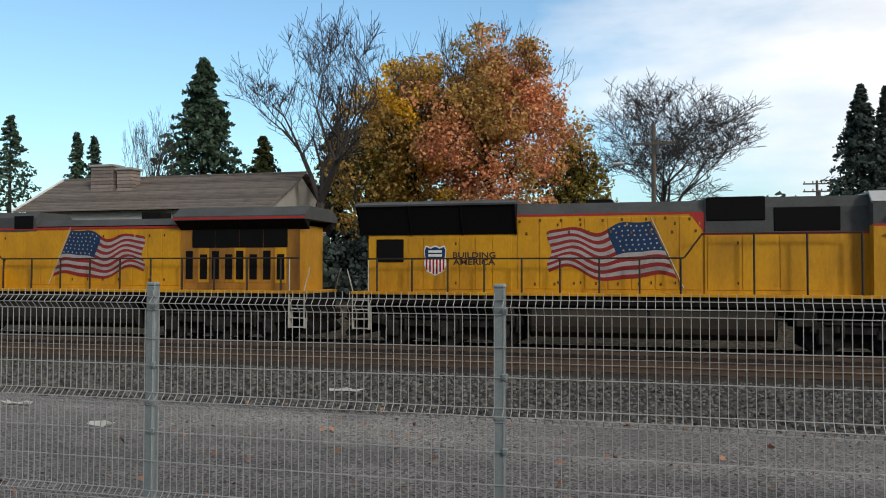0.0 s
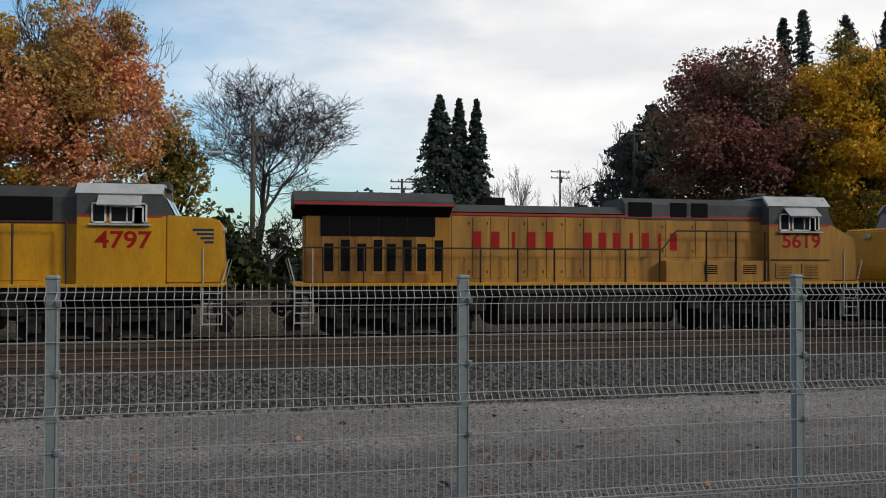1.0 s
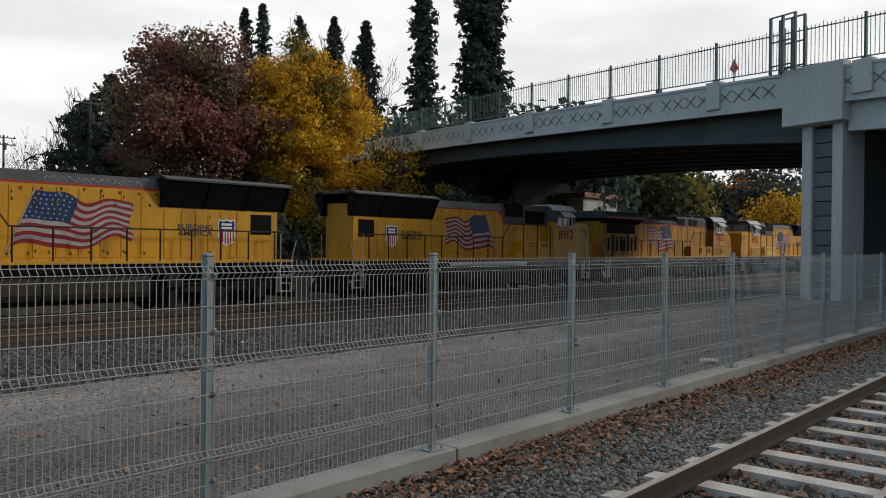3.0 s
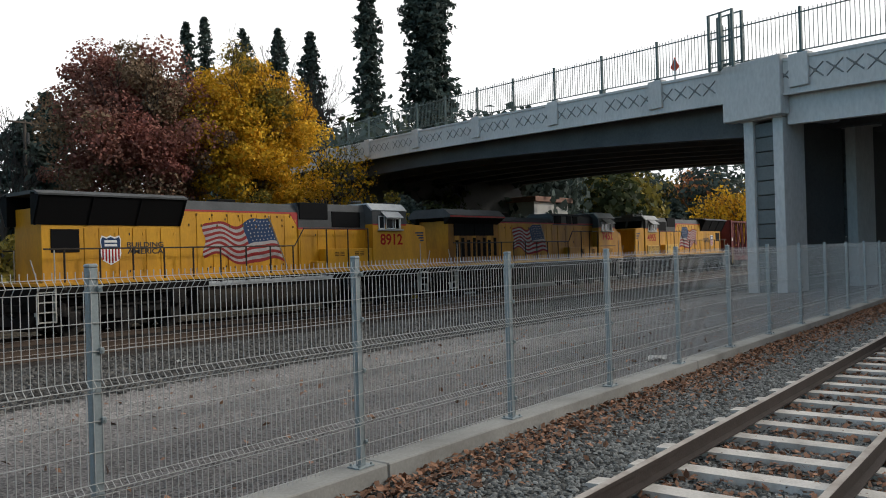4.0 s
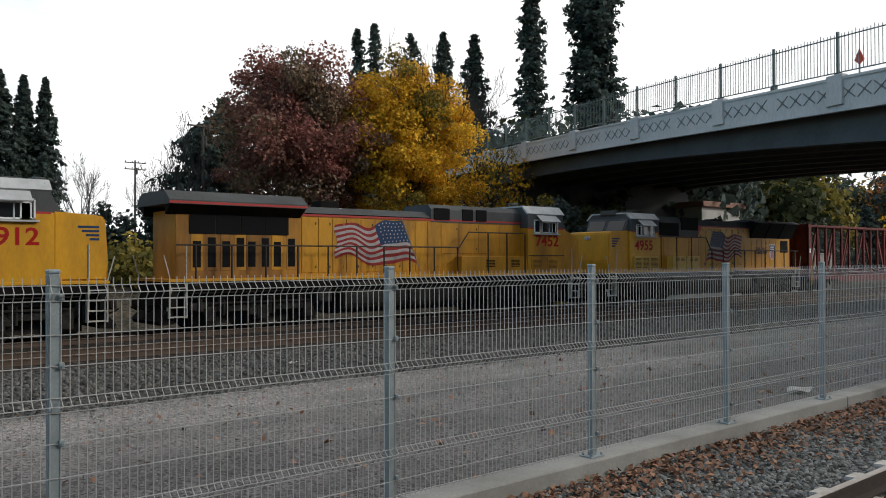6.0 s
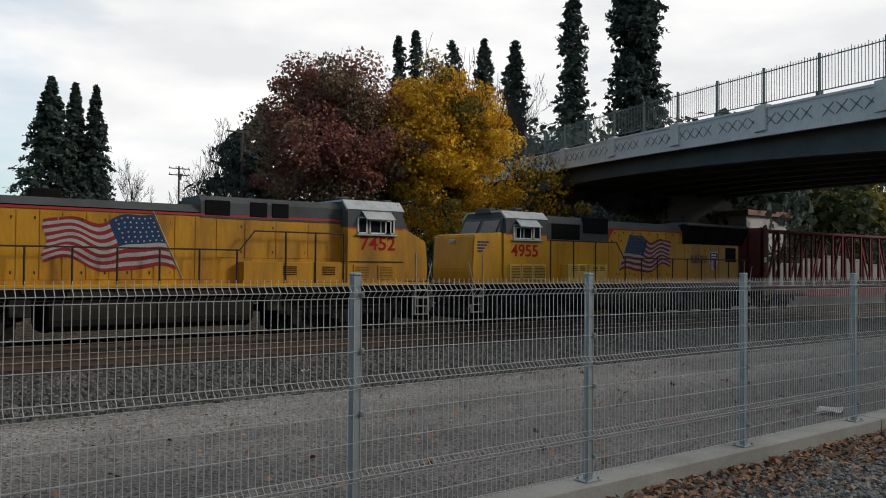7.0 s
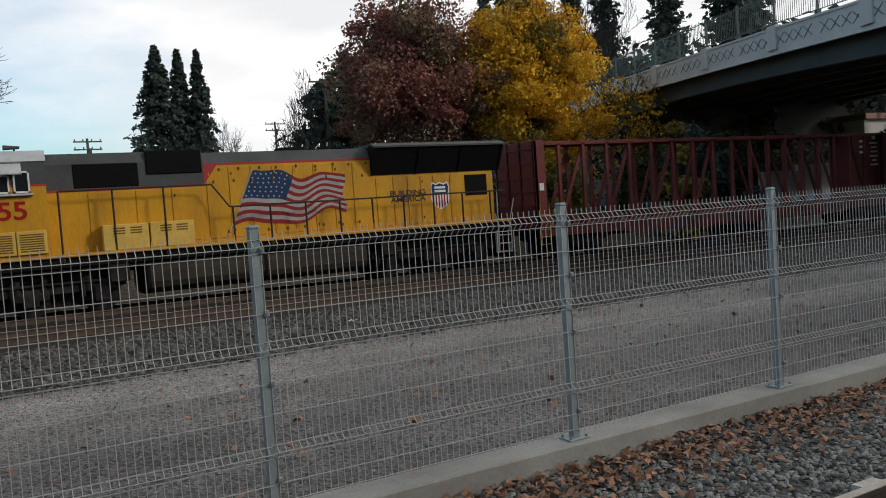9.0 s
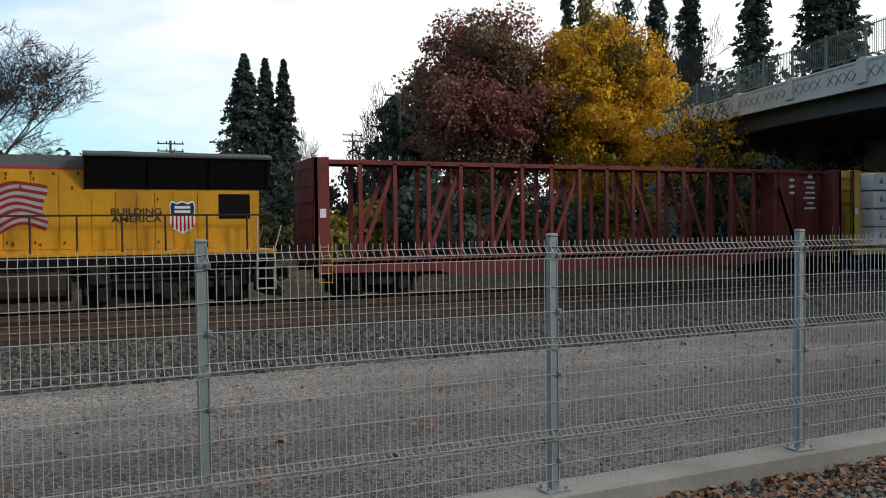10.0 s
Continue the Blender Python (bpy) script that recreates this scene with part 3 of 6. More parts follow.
def bridge():
    """Local frame: x along the deck edge (away over the tracks), y across the deck to the right, z up."""
    m = Matrix.Translation((BX, BY, 0)) @ Matrix.Rotation(BANG, 4, 'Z') @ Matrix.Diagonal((1, -1, 1, 1))
    b = thing("road_bridge", "grey concrete road overbridge with green steel railing and crossed panels", "bridge")

    def P(name, bm, material, label="", parent=None):
        bm.transform(m)
        bmesh.ops.recalc_face_normals(bm, faces=bm.faces[:])
        return part(name, bm, material, parent or b, label)

    def top(s):
        return 9.55 + 0.046 * s - 0.0003 * max(0, s - 10) ** 2

    W = 21.0

    def sweep(pts, s0, s1, step=3.72, haunch=0.0):
        """Sweep an outline of (across, height under top) along the rising deck; a haunch deepens its foot towards the piers."""
        bm = B()
        n = max(1, round((s1 - s0) / step))
        ring = []
        for i in range(n + 1):
            s = s0 + (s1 - s0) * i / n
            ring.append([bm.verts.new((s, y, top(s) + z - (haunch * ((s - 18) / 23) ** 2 if z < -2 else 0))) for y, z in pts])
        k = len(pts)
        for i in range(n):
            for j in range(k):
                bm.faces.new((ring[i][j], ring[i][(j + 1) % k], ring[i + 1][(j + 1) % k], ring[i + 1][j]))
        bm.faces.new(ring[0])
        bm.faces.new(ring[-1])
        return bm

    P("deck", sweep([(0.16, -1.25), (W - 0.16, -1.25), (W - 0.16, -0.35), (0.16, -0.35)], -45, 50), SHADED_CONCRETE)
    for side in (0, 1):
        o = (lambda y: y) if side == 0 else (lambda y: W - y)
        P("fascia", sweep([(o(0.0), -1.42), (o(0.17), -1.42), (o(0.17), -0.12), (o(0.0), -0.12)], -45, 50), BRIDGE, "grey concrete edge beam")
        P("coping", sweep([(o(-0.05), -0.12), (o(0.30), -0.12), (o(0.30), 0.0), (o(-0.05), 0.0)], -45, 50), BRIDGE)
        P("drip_edge", sweep([(o(-0.04), -1.46), (o(0.2), -1.46), (o(0.2), -1.36), (o(-0.04), -1.36)], -45, 50), BRIDGE)
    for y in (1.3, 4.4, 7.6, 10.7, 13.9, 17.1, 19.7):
        P("girder", sweep([(y - 0.35, -2.4), (y + 0.35, -2.4), (y + 0.35, -1.2), (y - 0.35, -1.2)], -5.5, 42, 3.72, 0.5), SHADED_CONCRETE)
        P("girder", sweep([(y - 0.35, -2.45), (y + 0.35, -2.45), (y + 0.35, -1.2), (y - 0.35, -1.2)], -45, -5.5), SHADED_CONCRETE)
    # outer face beam beyond the pier
    P("edge_beam", sweep([(0.35, -2.6), (0.7, -2.6), (0.7, -1.3), (0.35, -1.3)], -45, -6.6), BRIDGE)
    rest = []
    # pilasters, railing posts, pickets and crossed panels on both edges
    for side in (0, 1):
        o = (lambda y: y) if side == 0 else (lambda y: W - y)
        for i in range(-11, 14):
            s = 3.72 * i
            z = top(s)
            if i % 2 == 0:
                bm = B()
                box(bm, s - 0.42, s + 0.42, o(-0.13), o(0.25), z - 1.2, z + 0.10, 0.02)
                P("pilaster", bm, BRIDGE)
            bm = B()
            box(bm, s - 0.05, s + 0.05, o(0.08), o(0.18), z, z + 1.95)
            box(bm, s - 0.12, s + 0.12, o(0.02), o(0.24), z + 0.0, z + 0.22)
            P("railing_post", bm, GREEN)
            bm = B()
            s2 = s + 3.72
            for zz in (0.22, 1.72):
                rod(bm, (s, o(0.13), z + zz), (s2, o(0.13), top(s2) + zz), 0.028, 6)
            P("railing_bar", bm, GREEN)
            for k in range(1, 20):
                q = s + 3.72 * k / 20
                if side == 0 and -3 < i < 8:
                    bm = B()
                    box(bm, q - 0.011, q + 0.011, o(0.12), o(0.142), top(q) + 0.22, top(q) + 1.85 + (0.08 if k % 5 == 0 else 0))
                    P("picket", bm, GREEN)
                else:
                    rest.append((q, o))
            if side == 0:
                for k in range(4):
                    q = s + 0.66 + k * 0.80
                    zc = top(q) - 0.68
                    bm = B()
                    for a, c in ((1, 1), (1, -1)):
                        rod(bm, (q - 0.33, -0.006, zc - 0.27 * c), (q + 0.33, -0.006, zc + 0.27 * c), 0.03, 4)
                    rod(bm, (q, -0.03, zc), (q, 0.02, zc), 0.07, 8)
                    P("cross_ornament", bm, ORNAMENT)
    bm = B()
    for q, o in rest:
        box(bm, q - 0.011, q + 0.011, o(0.12), o(0.142), top(q) + 0.22, top(q) + 1.85)
    tagged(P("railing_infill", bm, GREEN), kind="stuff")
    # pier: two columns under a cap
    for y in (0.35, 5.4, W - 1.6):
        bm = B()
        for s in (-4.62, -6.02):
            box(bm, s - 0.42, s + 0.05, y - 0.12, y + 1.3, -0.5, 7.0, 0.02)
        col = P("pier_column", bm, BRIDGE, "pale concrete pier with recessed dark panels")
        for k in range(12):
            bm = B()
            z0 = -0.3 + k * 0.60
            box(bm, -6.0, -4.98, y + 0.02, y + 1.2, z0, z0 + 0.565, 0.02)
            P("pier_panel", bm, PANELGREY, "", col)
    bm = B()
    box(bm, -6.55, -4.45, 0.1, W - 0.1, 7.0, 8.1, 0.04)
    P("pier_cap", bm, BRIDGE)
    bm = B()
    box(bm, -6.7, -3.9, -0.22, 0.35, 7.05, top(-5) + 0.12, 0.03)
    P("end_block", bm, BRIDGE)
    # dark fillers between the columns, added to stand for the shade there
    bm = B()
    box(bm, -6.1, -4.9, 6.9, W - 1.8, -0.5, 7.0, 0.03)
    P("pier_gap_fill", bm, SHADED_CONCRETE)
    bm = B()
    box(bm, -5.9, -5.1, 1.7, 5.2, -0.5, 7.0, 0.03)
    P("pier_gap_fill", bm, SHADED_CONCRETE)
    # unseen stand-in abutment, added beyond the platform to cut light under the deck
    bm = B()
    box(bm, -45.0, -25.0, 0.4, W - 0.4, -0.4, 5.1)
    P("abutment", bm, SHADED_CONCRETE)
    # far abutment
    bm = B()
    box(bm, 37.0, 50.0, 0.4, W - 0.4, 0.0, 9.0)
    P("abutment", bm, SHADED_CONCRETE)
    s, z = -4.4, top(-4.4)
    for q in (-4.9, -4.3, -3.7):
        for y0, dz in ((-0.15, 0.0), (-0.75, -0.1)):
            bm = B()
            box(bm, q - 0.05, q + 0.05, y0, y0 + 0.1, z + dz, z + 2.3)
            P("cage_post", bm, GREEN)
    for zz in (0.2, 1.2, 2.25):
        for y0 in (-0.13, -0.73):
            bm = B()
            box(bm, -4.9, -3.7, y0, y0 + 0.04, z + zz, z + zz + 0.06)
            P("cage_bar", bm, GREEN)
    return b


bridge()


def retaining_wall():
    """Pale concrete wall behind the main track, in cast panels, with faded paint patches."""
    w = thing("retaining_wall", "pale concrete retaining wall with faded painted patches", "wall")
    w["kind"] = "structure"
    for i in range(9):
        bm = B()
        x = 44.0 + i * 3.4
        h = 2.5 + 0.35 * math.sin(i * 1.3)
        box(bm, x + 0.015, x + 3.385, 33.0, 33.35, -1.1, h, 0.02)
        part("wall_panel", bm, CONCRETE, w)
        bm = B()
        box(bm, x + 0.015, x + 3.385, 32.94, 33.41, h, h + 0.14, 0.02)
        part("wall_coping", bm, CONCRETE, w)
    for x, z, a, b in ((46.2, 0.4, 1.1, 0.5), (48.9, 0.6, 1.5, 0.6), (52.4, 0.3, 0.9, 0.5), (55.0, 0.7, 1.6, 0.5)):
        bm = B()
        prism(bm, [(x - a, z - b), (x + a * 0.9, z - b * 0.8), (x + a, z + b * 0.7), (x + a * 0.2, z + b), (x - a * 0.8, z + b * 0.8)], 32.99, 32.996, "xz")
        part("paint_patch", bm, WRAPBLUE if x < 50 else WRAP, w, "faded painted patch")


retaining_wall()


# ---- rolling stock ----
def wheelset(parent, x, r=0.53):
    bm = B()
    rod(bm, (0, -0.95, 0), (0, 0.95, 0), 0.09, 8)
    for s in (-1, 1):
        rod(bm, (0, s * 0.70, 0), (0, s * 0.83, 0), r, 20)
        rod(bm, (0, s * 0.68, 0), (0, s * 0.70, 0), r + 0.03, 20)
        box(bm, -0.05, 0.05, s * 0.83, s * 0.845, -r * 0.8, r * 0.8)
    ob = part("wheelset", bm, TRUCK, parent, "steel wheels on an axle")
    ob.matrix_basis = pose(x, 0, r)
    WHEELS.append((ob, x, r))
    TRUCKS.append(ob)
    return ob


WHEELS = []
TRUCKS = []          # what rides on the rails, under the bodies
TRAIN = []           # thing, place along the train at 0 s, turn


def truck(parent, xc, axles, name="truck"):
    bm = B()
    a = max(abs(v) for v in axles)
    for s in (-1, 1):
        y = s * 1.03
        prism(bm, [(xc - a - 0.75, 0.78), (xc - a - 0.2, 0.68), (xc + a + 0.2, 0.68), (xc + a + 0.75, 0.78), (xc + a + 0.7, 1.02), (xc - a - 0.7, 1.02)], y - 0.1, y + 0.1, "xz")
        for v in axles:
            box(bm, xc + v - 0.22, xc + v + 0.22, y - 0.16, y + 0.16, 0.32, 0.85, 0.05)
            for q in (-0.36, 0.36):
                rod(bm, (xc + v + q, y + s * 0.06, 0.72), (xc + v + q, y + s * 0.06, 1.15), 0.1, 8)
            rod(bm, (xc + v + 0.5, y + s * 0.16, 0.55), (xc + v + 0.5, y + s * 0.16, 1.1), 0.05, 6)
        rod(bm, (xc - a, y + s * 0.17, 0.98), (xc + a, y + s * 0.17, 0.98), 0.045, 6)
        box(bm, xc - 0.5, xc + 0.5, y - 0.14, y + 0.14, 0.5, 0.8, 0.04)
    box(bm, xc - a - 0.6, xc + a + 0.6, -0.66, 0.66, 0.22, 1.2)
    box(bm, xc - a - 0.6, xc + a + 0.6, -0.95, 0.95, 1.08, 1.25)
    t = part(name, bm, TRUCK, parent, "grimy cast steel truck frame")
    TRUCKS.append(t)
    for v in axles:
        wheelset(parent, xc + v, 0.53 if len(axles) == 3 else 0.5)
    return t


def wavy_flag(parent, x0, x1, z0, z1, y, s, canton_right):
    """The painted waving flag on a hood side: stripes as wavy bands, canton, stars and staff."""
    nx, ny = 36, 13
    bm = B()
    w = x1 - x0

    def at(a, b):
        """a along from the canton, b up, both 0 to 1: a cloth streaming from a leaning staff."""
        full = z1 - z0
        wave = full * (0.075 * math.sin(a * 8.6 + 0.4) * min(1.0, 0.25 + a * 1.6) + 0.022 * math.sin(a * 17 + b * 2.5))
        hi = z1 - 0.16 * full * max(a, 0.0) ** 1.4 + wave
        lo = z0 + 0.10 * full + 0.10 * full * a + wave * 1.25
        z = lo + (hi - lo) * b
        u = 0.20 + 0.80 * a - 0.20 * (1 - b) * (1 - a) + 0.018 * math.sin(b * 9) * a
        x = x1 - w * u if canton_right else x0 + w * u
        return (x, y, z)

    g = [[bm.verts.new(at(i / nx, j / ny)) for j in range(ny + 1)] for i in range(nx + 1)]
    for i in range(nx):
        for j in range(ny):
            f = bm.faces.new((g[i][j], g[i + 1][j], g[i + 1][j + 1], g[i][j + 1]))
            f.material_index = 2 if (i < nx * 0.40 and j >= 6) else (0 if j % 2 == 0 else 1)
    fl = part("painted_flag", bm, [FLAGRED, FLAGWHITE, FLAGBLUE], parent, "painted waving stars and stripes")
    bm = B()
    for r in range(6):
        for c in range(7):
            p = Vector(at(0.025 + c * 0.054 + (0.012 if r % 2 else 0), 0.51 + r * 0.085))
            p.y += s * 0.003
            k = 0.034
            vs = [bm.verts.new(p + Vector((k * math.cos(q * math.tau / 5 + 0.3) * (1 if q % 1 == 0 else 0.5), 0, k * math.sin(q * math.tau / 5 + 0.3)))) for q in range(5)]
            bm.faces.new(vs)
    part("star_field", bm, FLAGWHITE, fl, "white painted stars")["kind"] = "stuff"
    bm = B()
    e0, e1 = at(-0.02, 1.06), at(-0.02, -0.14)
    rod(bm, (e0[0], y, e0[2]), (e1[0], y, e1[2]), 0.02, 4)
    part("painted_staff", bm, STEEL, fl)


def shield(parent, x, z, y, s, w=0.80, h=1.06):
    out = [(-0.5, 0.36), (-0.42, 0.5), (-0.2, 0.44), (0, 0.5), (0.2, 0.44), (0.42, 0.5), (0.5, 0.36), (0.47, 0.1), (0.5, -0.12), (0.4, -0.34), (0.0, -0.5), (-0.4, -0.34), (-0.5, -0.12), (-0.47, 0.1)]
    bm = B()
    prism(bm, [(x + a * w, z + b * h) for a, b in out], y - 0.003 * (s < 0), y + 0.003 * (s > 0), "xz")
    sh = part("shield_emblem", bm, WHITE, parent, "painted red, white and blue shield")
    bm = B()
    top = [(-0.46, 0.33), (-0.4, 0.45), (-0.2, 0.39), (0, 0.45), (0.2, 0.39), (0.4, 0.45), (0.46, 0.33), (0.43, 0.08), (-0.43, 0.08)]
    prism(bm, [(x + a * w, z + b * h) for a, b in top], y + s * 0.003, y + s * 0.008, "xz")
    part("shield_top", bm, FLAGBLUE, sh)
    for i in range(6):
        a = -0.38 + i * 0.152
        lo = -0.46 + abs(a) * 0.38
        bm = B()
        box(bm, x + (a - 0.036) * w, x + (a + 0.036) * w, y + s * 0.003, y + s * 0.007, z + lo * h, z + 0.06 * h)
        part("shield_stripe", bm, NUMRED, sh)
    for dz in (0.30, 0.17):
        bm = B()
        box(bm, x - 0.3 * w, x + 0.3 * w, y + s * 0.008, y + s * 0.011, z + (dz - 0.04) * h, z + (dz + 0.04) * h)
        part("shield_bar", bm, WHITE, sh)


def slat_panel(parent, x0, x1, y, s, z0, z1, n, frame_mat, name="louvre_panel", vertical=False):
    bm = B()
    box(bm, x0, x1, y, y + s * 0.04, z0, z1, 0.01)
    p = part(name, bm, frame_mat, parent)
    bm = B()
    for i in range(n):
        if vertical:
            a = x0 + 0.1 + (x1 - x0 - 0.2) * i / n
            b = a + (x1 - x0 - 0.2) / n * 0.55
            box(bm, a, b, y + s * 0.03, y + s * 0.046, z0 + 0.1, z1 - 0.1)
        else:
            a = z0 + 0.08 + (z1 - z0 - 0.14) * i / n
            box(bm, x0 + 0.08, x1 - 0.08, y + s * 0.03, y + s * 0.046, a, a + (z1 - z0 - 0.14) / n * 0.5)
    part("louvre", bm, LOUVRE, p)["kind"] = "stuff"
    return p


def window(parent, x0, x1, y, s, z0, z1, frame=WHITE, name="cab_window"):
    f = 0.05
    bm = B()
    for a in ((x0, x1, z0, z0 + f), (x0, x1, z1 - f, z1), (x0, x0 + f, z0, z1), (x1 - f, x1, z0, z1)):
        box(bm, a[0], a[1], y, y + s * 0.04, a[2], a[3])
    w = part(name, bm, frame, parent, "framed cab side window")
    bm = B()
    box(bm, x0 + f * 0.5, x1 - f * 0.5, y, y + s * 0.02, z0 + f * 0.5, z1 - f * 0.5)
    part("pane", bm, GLASS, w)
    return w


def door_panels(parent, xs, y, s, z0, z1, material):
    """Hood doors: a thin proud leaf each, with two latches."""
    for a, b in zip(xs[:-1], xs[1:]):
        bm = B()
        box(bm, a + 0.025, b - 0.025, y, y + s * 0.022, z0, z1, 0.006)
        d = part("hood_door", bm, material, parent)
        for zz in (z0 + 0.22, z1 - 0.22):
            bm = B()
            box(bm, b - 0.13, b - 0.09, y + s * 0.02, y + s * 0.04, zz - 0.045, zz + 0.045)
            part("latch", bm, material if a * 7 % 1 < 0.4 else RAILBLACK, d)


def rails_and_steps(loco, L, hi0, hi1, zhi, deck, zr, side_mat=RAILBLACK):
    """Walkway handrails with stanchions on both sides, end steps with pale grab irons."""
    for s in (-1, 1):
        y = s * 1.46
        bm = B()
        pts = [(0.25, zr), (hi0 - 0.55, zr), (hi0, zhi), (hi1, zhi)]
        for a, b in zip(pts[:-1], pts[1:]):
            rod(bm, (a[0], y, a[1]), (b[0], y, b[1]), 0.028, 6)
        rail = part("handrail", bm, side_mat, loco)
        n = int((hi0 - 0.7) / 1.36)
        xs = [0.95 + (hi0 - 1.6) * i / n for i in range(n + 1)]
        for x in xs + [hi0 + (hi1 - hi0) * k / 3 for k in range(1, 4)]:
            bm = B()
            rod(bm, (x, y, deck - 0.25), (x, y, zr if x < hi0 else zhi), 0.034, 6)
            box(bm, x - 0.05, x + 0.05, y - 0.02, y + 0.02, deck - 0.25, deck - 0.05)
            part("stanchion", bm, side_mat, loco)
        for xe, d in ((0.0, -1), (L, 1)):
            bm = B()
            for q in (0.05, 0.62):
                x = xe - d * q
                rod(bm, (x, s * 1.44, 0.75), (x, s * 1.44, deck), 0.018, 6)
                rod(bm, (x, s * 1.44, deck), (x + (d * 0.22 if q < 0.1 else 0), s * 1.44, zr + 0.02 if q > 0.1 else zr - 0.35), 0.022, 6)
            part("grab_iron", bm, STEEL, loco, "pale painted grab irons")
            bm = B()
            for k in range(4):
                z = 0.42 + k * 0.33
                box(bm, xe - d * 0.62, xe - d * 0.05, s * 1.2, s * 1.46, z, z + 0.035)
            for q in (0.04, 0.64):
                box(bm, xe - d * q - 0.015, xe - d * q + 0.015, s * 1.2, s * 1.46, 0.4, deck)
            part("step", bm, STEEL if s else BLACK, loco, "open steel steps with pale treads")


def under_gear(loco, L, tank0, tank1, deck, tank_mat, bright_tank=False):
    bm = B()
    box(bm, 0.0, L, -1.52, 1.52, deck - 0.10, deck, 0.01)
    part("walkway_deck", bm, YELLOW, loco, "yellow walkway edge")
    bm = B()
    box(bm, 0.1, L - 0.1, -1.42, 1.42, deck - 0.42, deck - 0.1, 0.02)
    box(bm, 0.6, L - 0.6, -0.9, 0.9, 1.05, deck - 0.4)
    part("underframe", bm, BLACK, loco)
    bm = B()
    n = 18
    zc, ry, rz = 0.82, 1.38, 0.60
    pts = [(ry * math.copysign(abs(math.cos(a)) ** 0.55, math.cos(a)), zc + rz * math.copysign(abs(math.sin(a)) ** 0.7, math.sin(a))) for a in (math.tau * i / n + 0.17 for i in range(n))]
    prism(bm, pts, tank0, tank1)
    tk = part("fuel_tank", bm, tank_mat, loco, "grimy brown fuel tank")
    for x in (tank0 + 0.06, (tank0 + tank1) / 2, tank1 - 0.06):
        bm = B()
        prism(bm, [(a * 1.012, zc + (b - zc) * 1.02) for a, b in pts], x - 0.05, x + 0.05)
        part("tank_band", bm, BLACK, tk)
    if bright_tank:
        for s in (-1, 1):
            bm = B()
            rod(bm, (tank0 + 0.5, s * 1.36, 1.42), (tank1 - 0.5, s * 1.36, 1.42), 0.11, 10)
            part("air_reservoir", bm, ROOFWHITE if tank_mat is not TANK_GE else TANK, loco, "air reservoir along the frame")
    for xe, d in ((0, -1), (L, 1)):
        bm = B()
        box(bm, xe - d * 0.3, xe - d * 0.02, -1.45, 1.45, 0.75, deck - 0.05, 0.03)
        prism(bm, [(xe - d * 0.2, 0.85), (xe + d * 0.28, 0.3), (xe + d * 0.2, 0.16), (xe - d * 0.25, 0.2)], -1.3, 1.3, "xz")
        part("pilot", bm, BLACK, loco)
        bm = B()
        box(bm, xe - d * 0.1, xe + d * 0.5, -0.1, 0.1, 0.78, 1.02, 0.02)
        box(bm, xe + d * 0.42, xe + d * 0.68, -0.17, 0.17, 0.72, 1.08, 0.05)
        part("coupler", bm, TRUCK, loco)
        bm = B()
        for yy in (-0.55, 0.5):
            rod(bm, (xe, yy, 1.1), (xe + d * 0.3, yy, 0.62), 0.03, 6)
            rod(bm, (xe + d * 0.3, yy, 0.62), (xe + d * 0.6, yy, 0.75), 0.03, 6)
        part("air_hose", bm, BLACK, loco)
    # boxes and pipes along the frame
    for s in (-1, 1):
        bm = B()
        rod(bm, (0.8, s * 1.3, deck - 0.5), (L - 0.8, s * 1.3, deck - 0.5), 0.03, 6)
        for x in (tank0 - 1.1, tank1 + 0.5):
            box(bm, x, x + 0.6, s * 1.05, s * 1.4, 0.75, 1.3, 0.03)
        part("pipe", bm, TRUCK, loco)


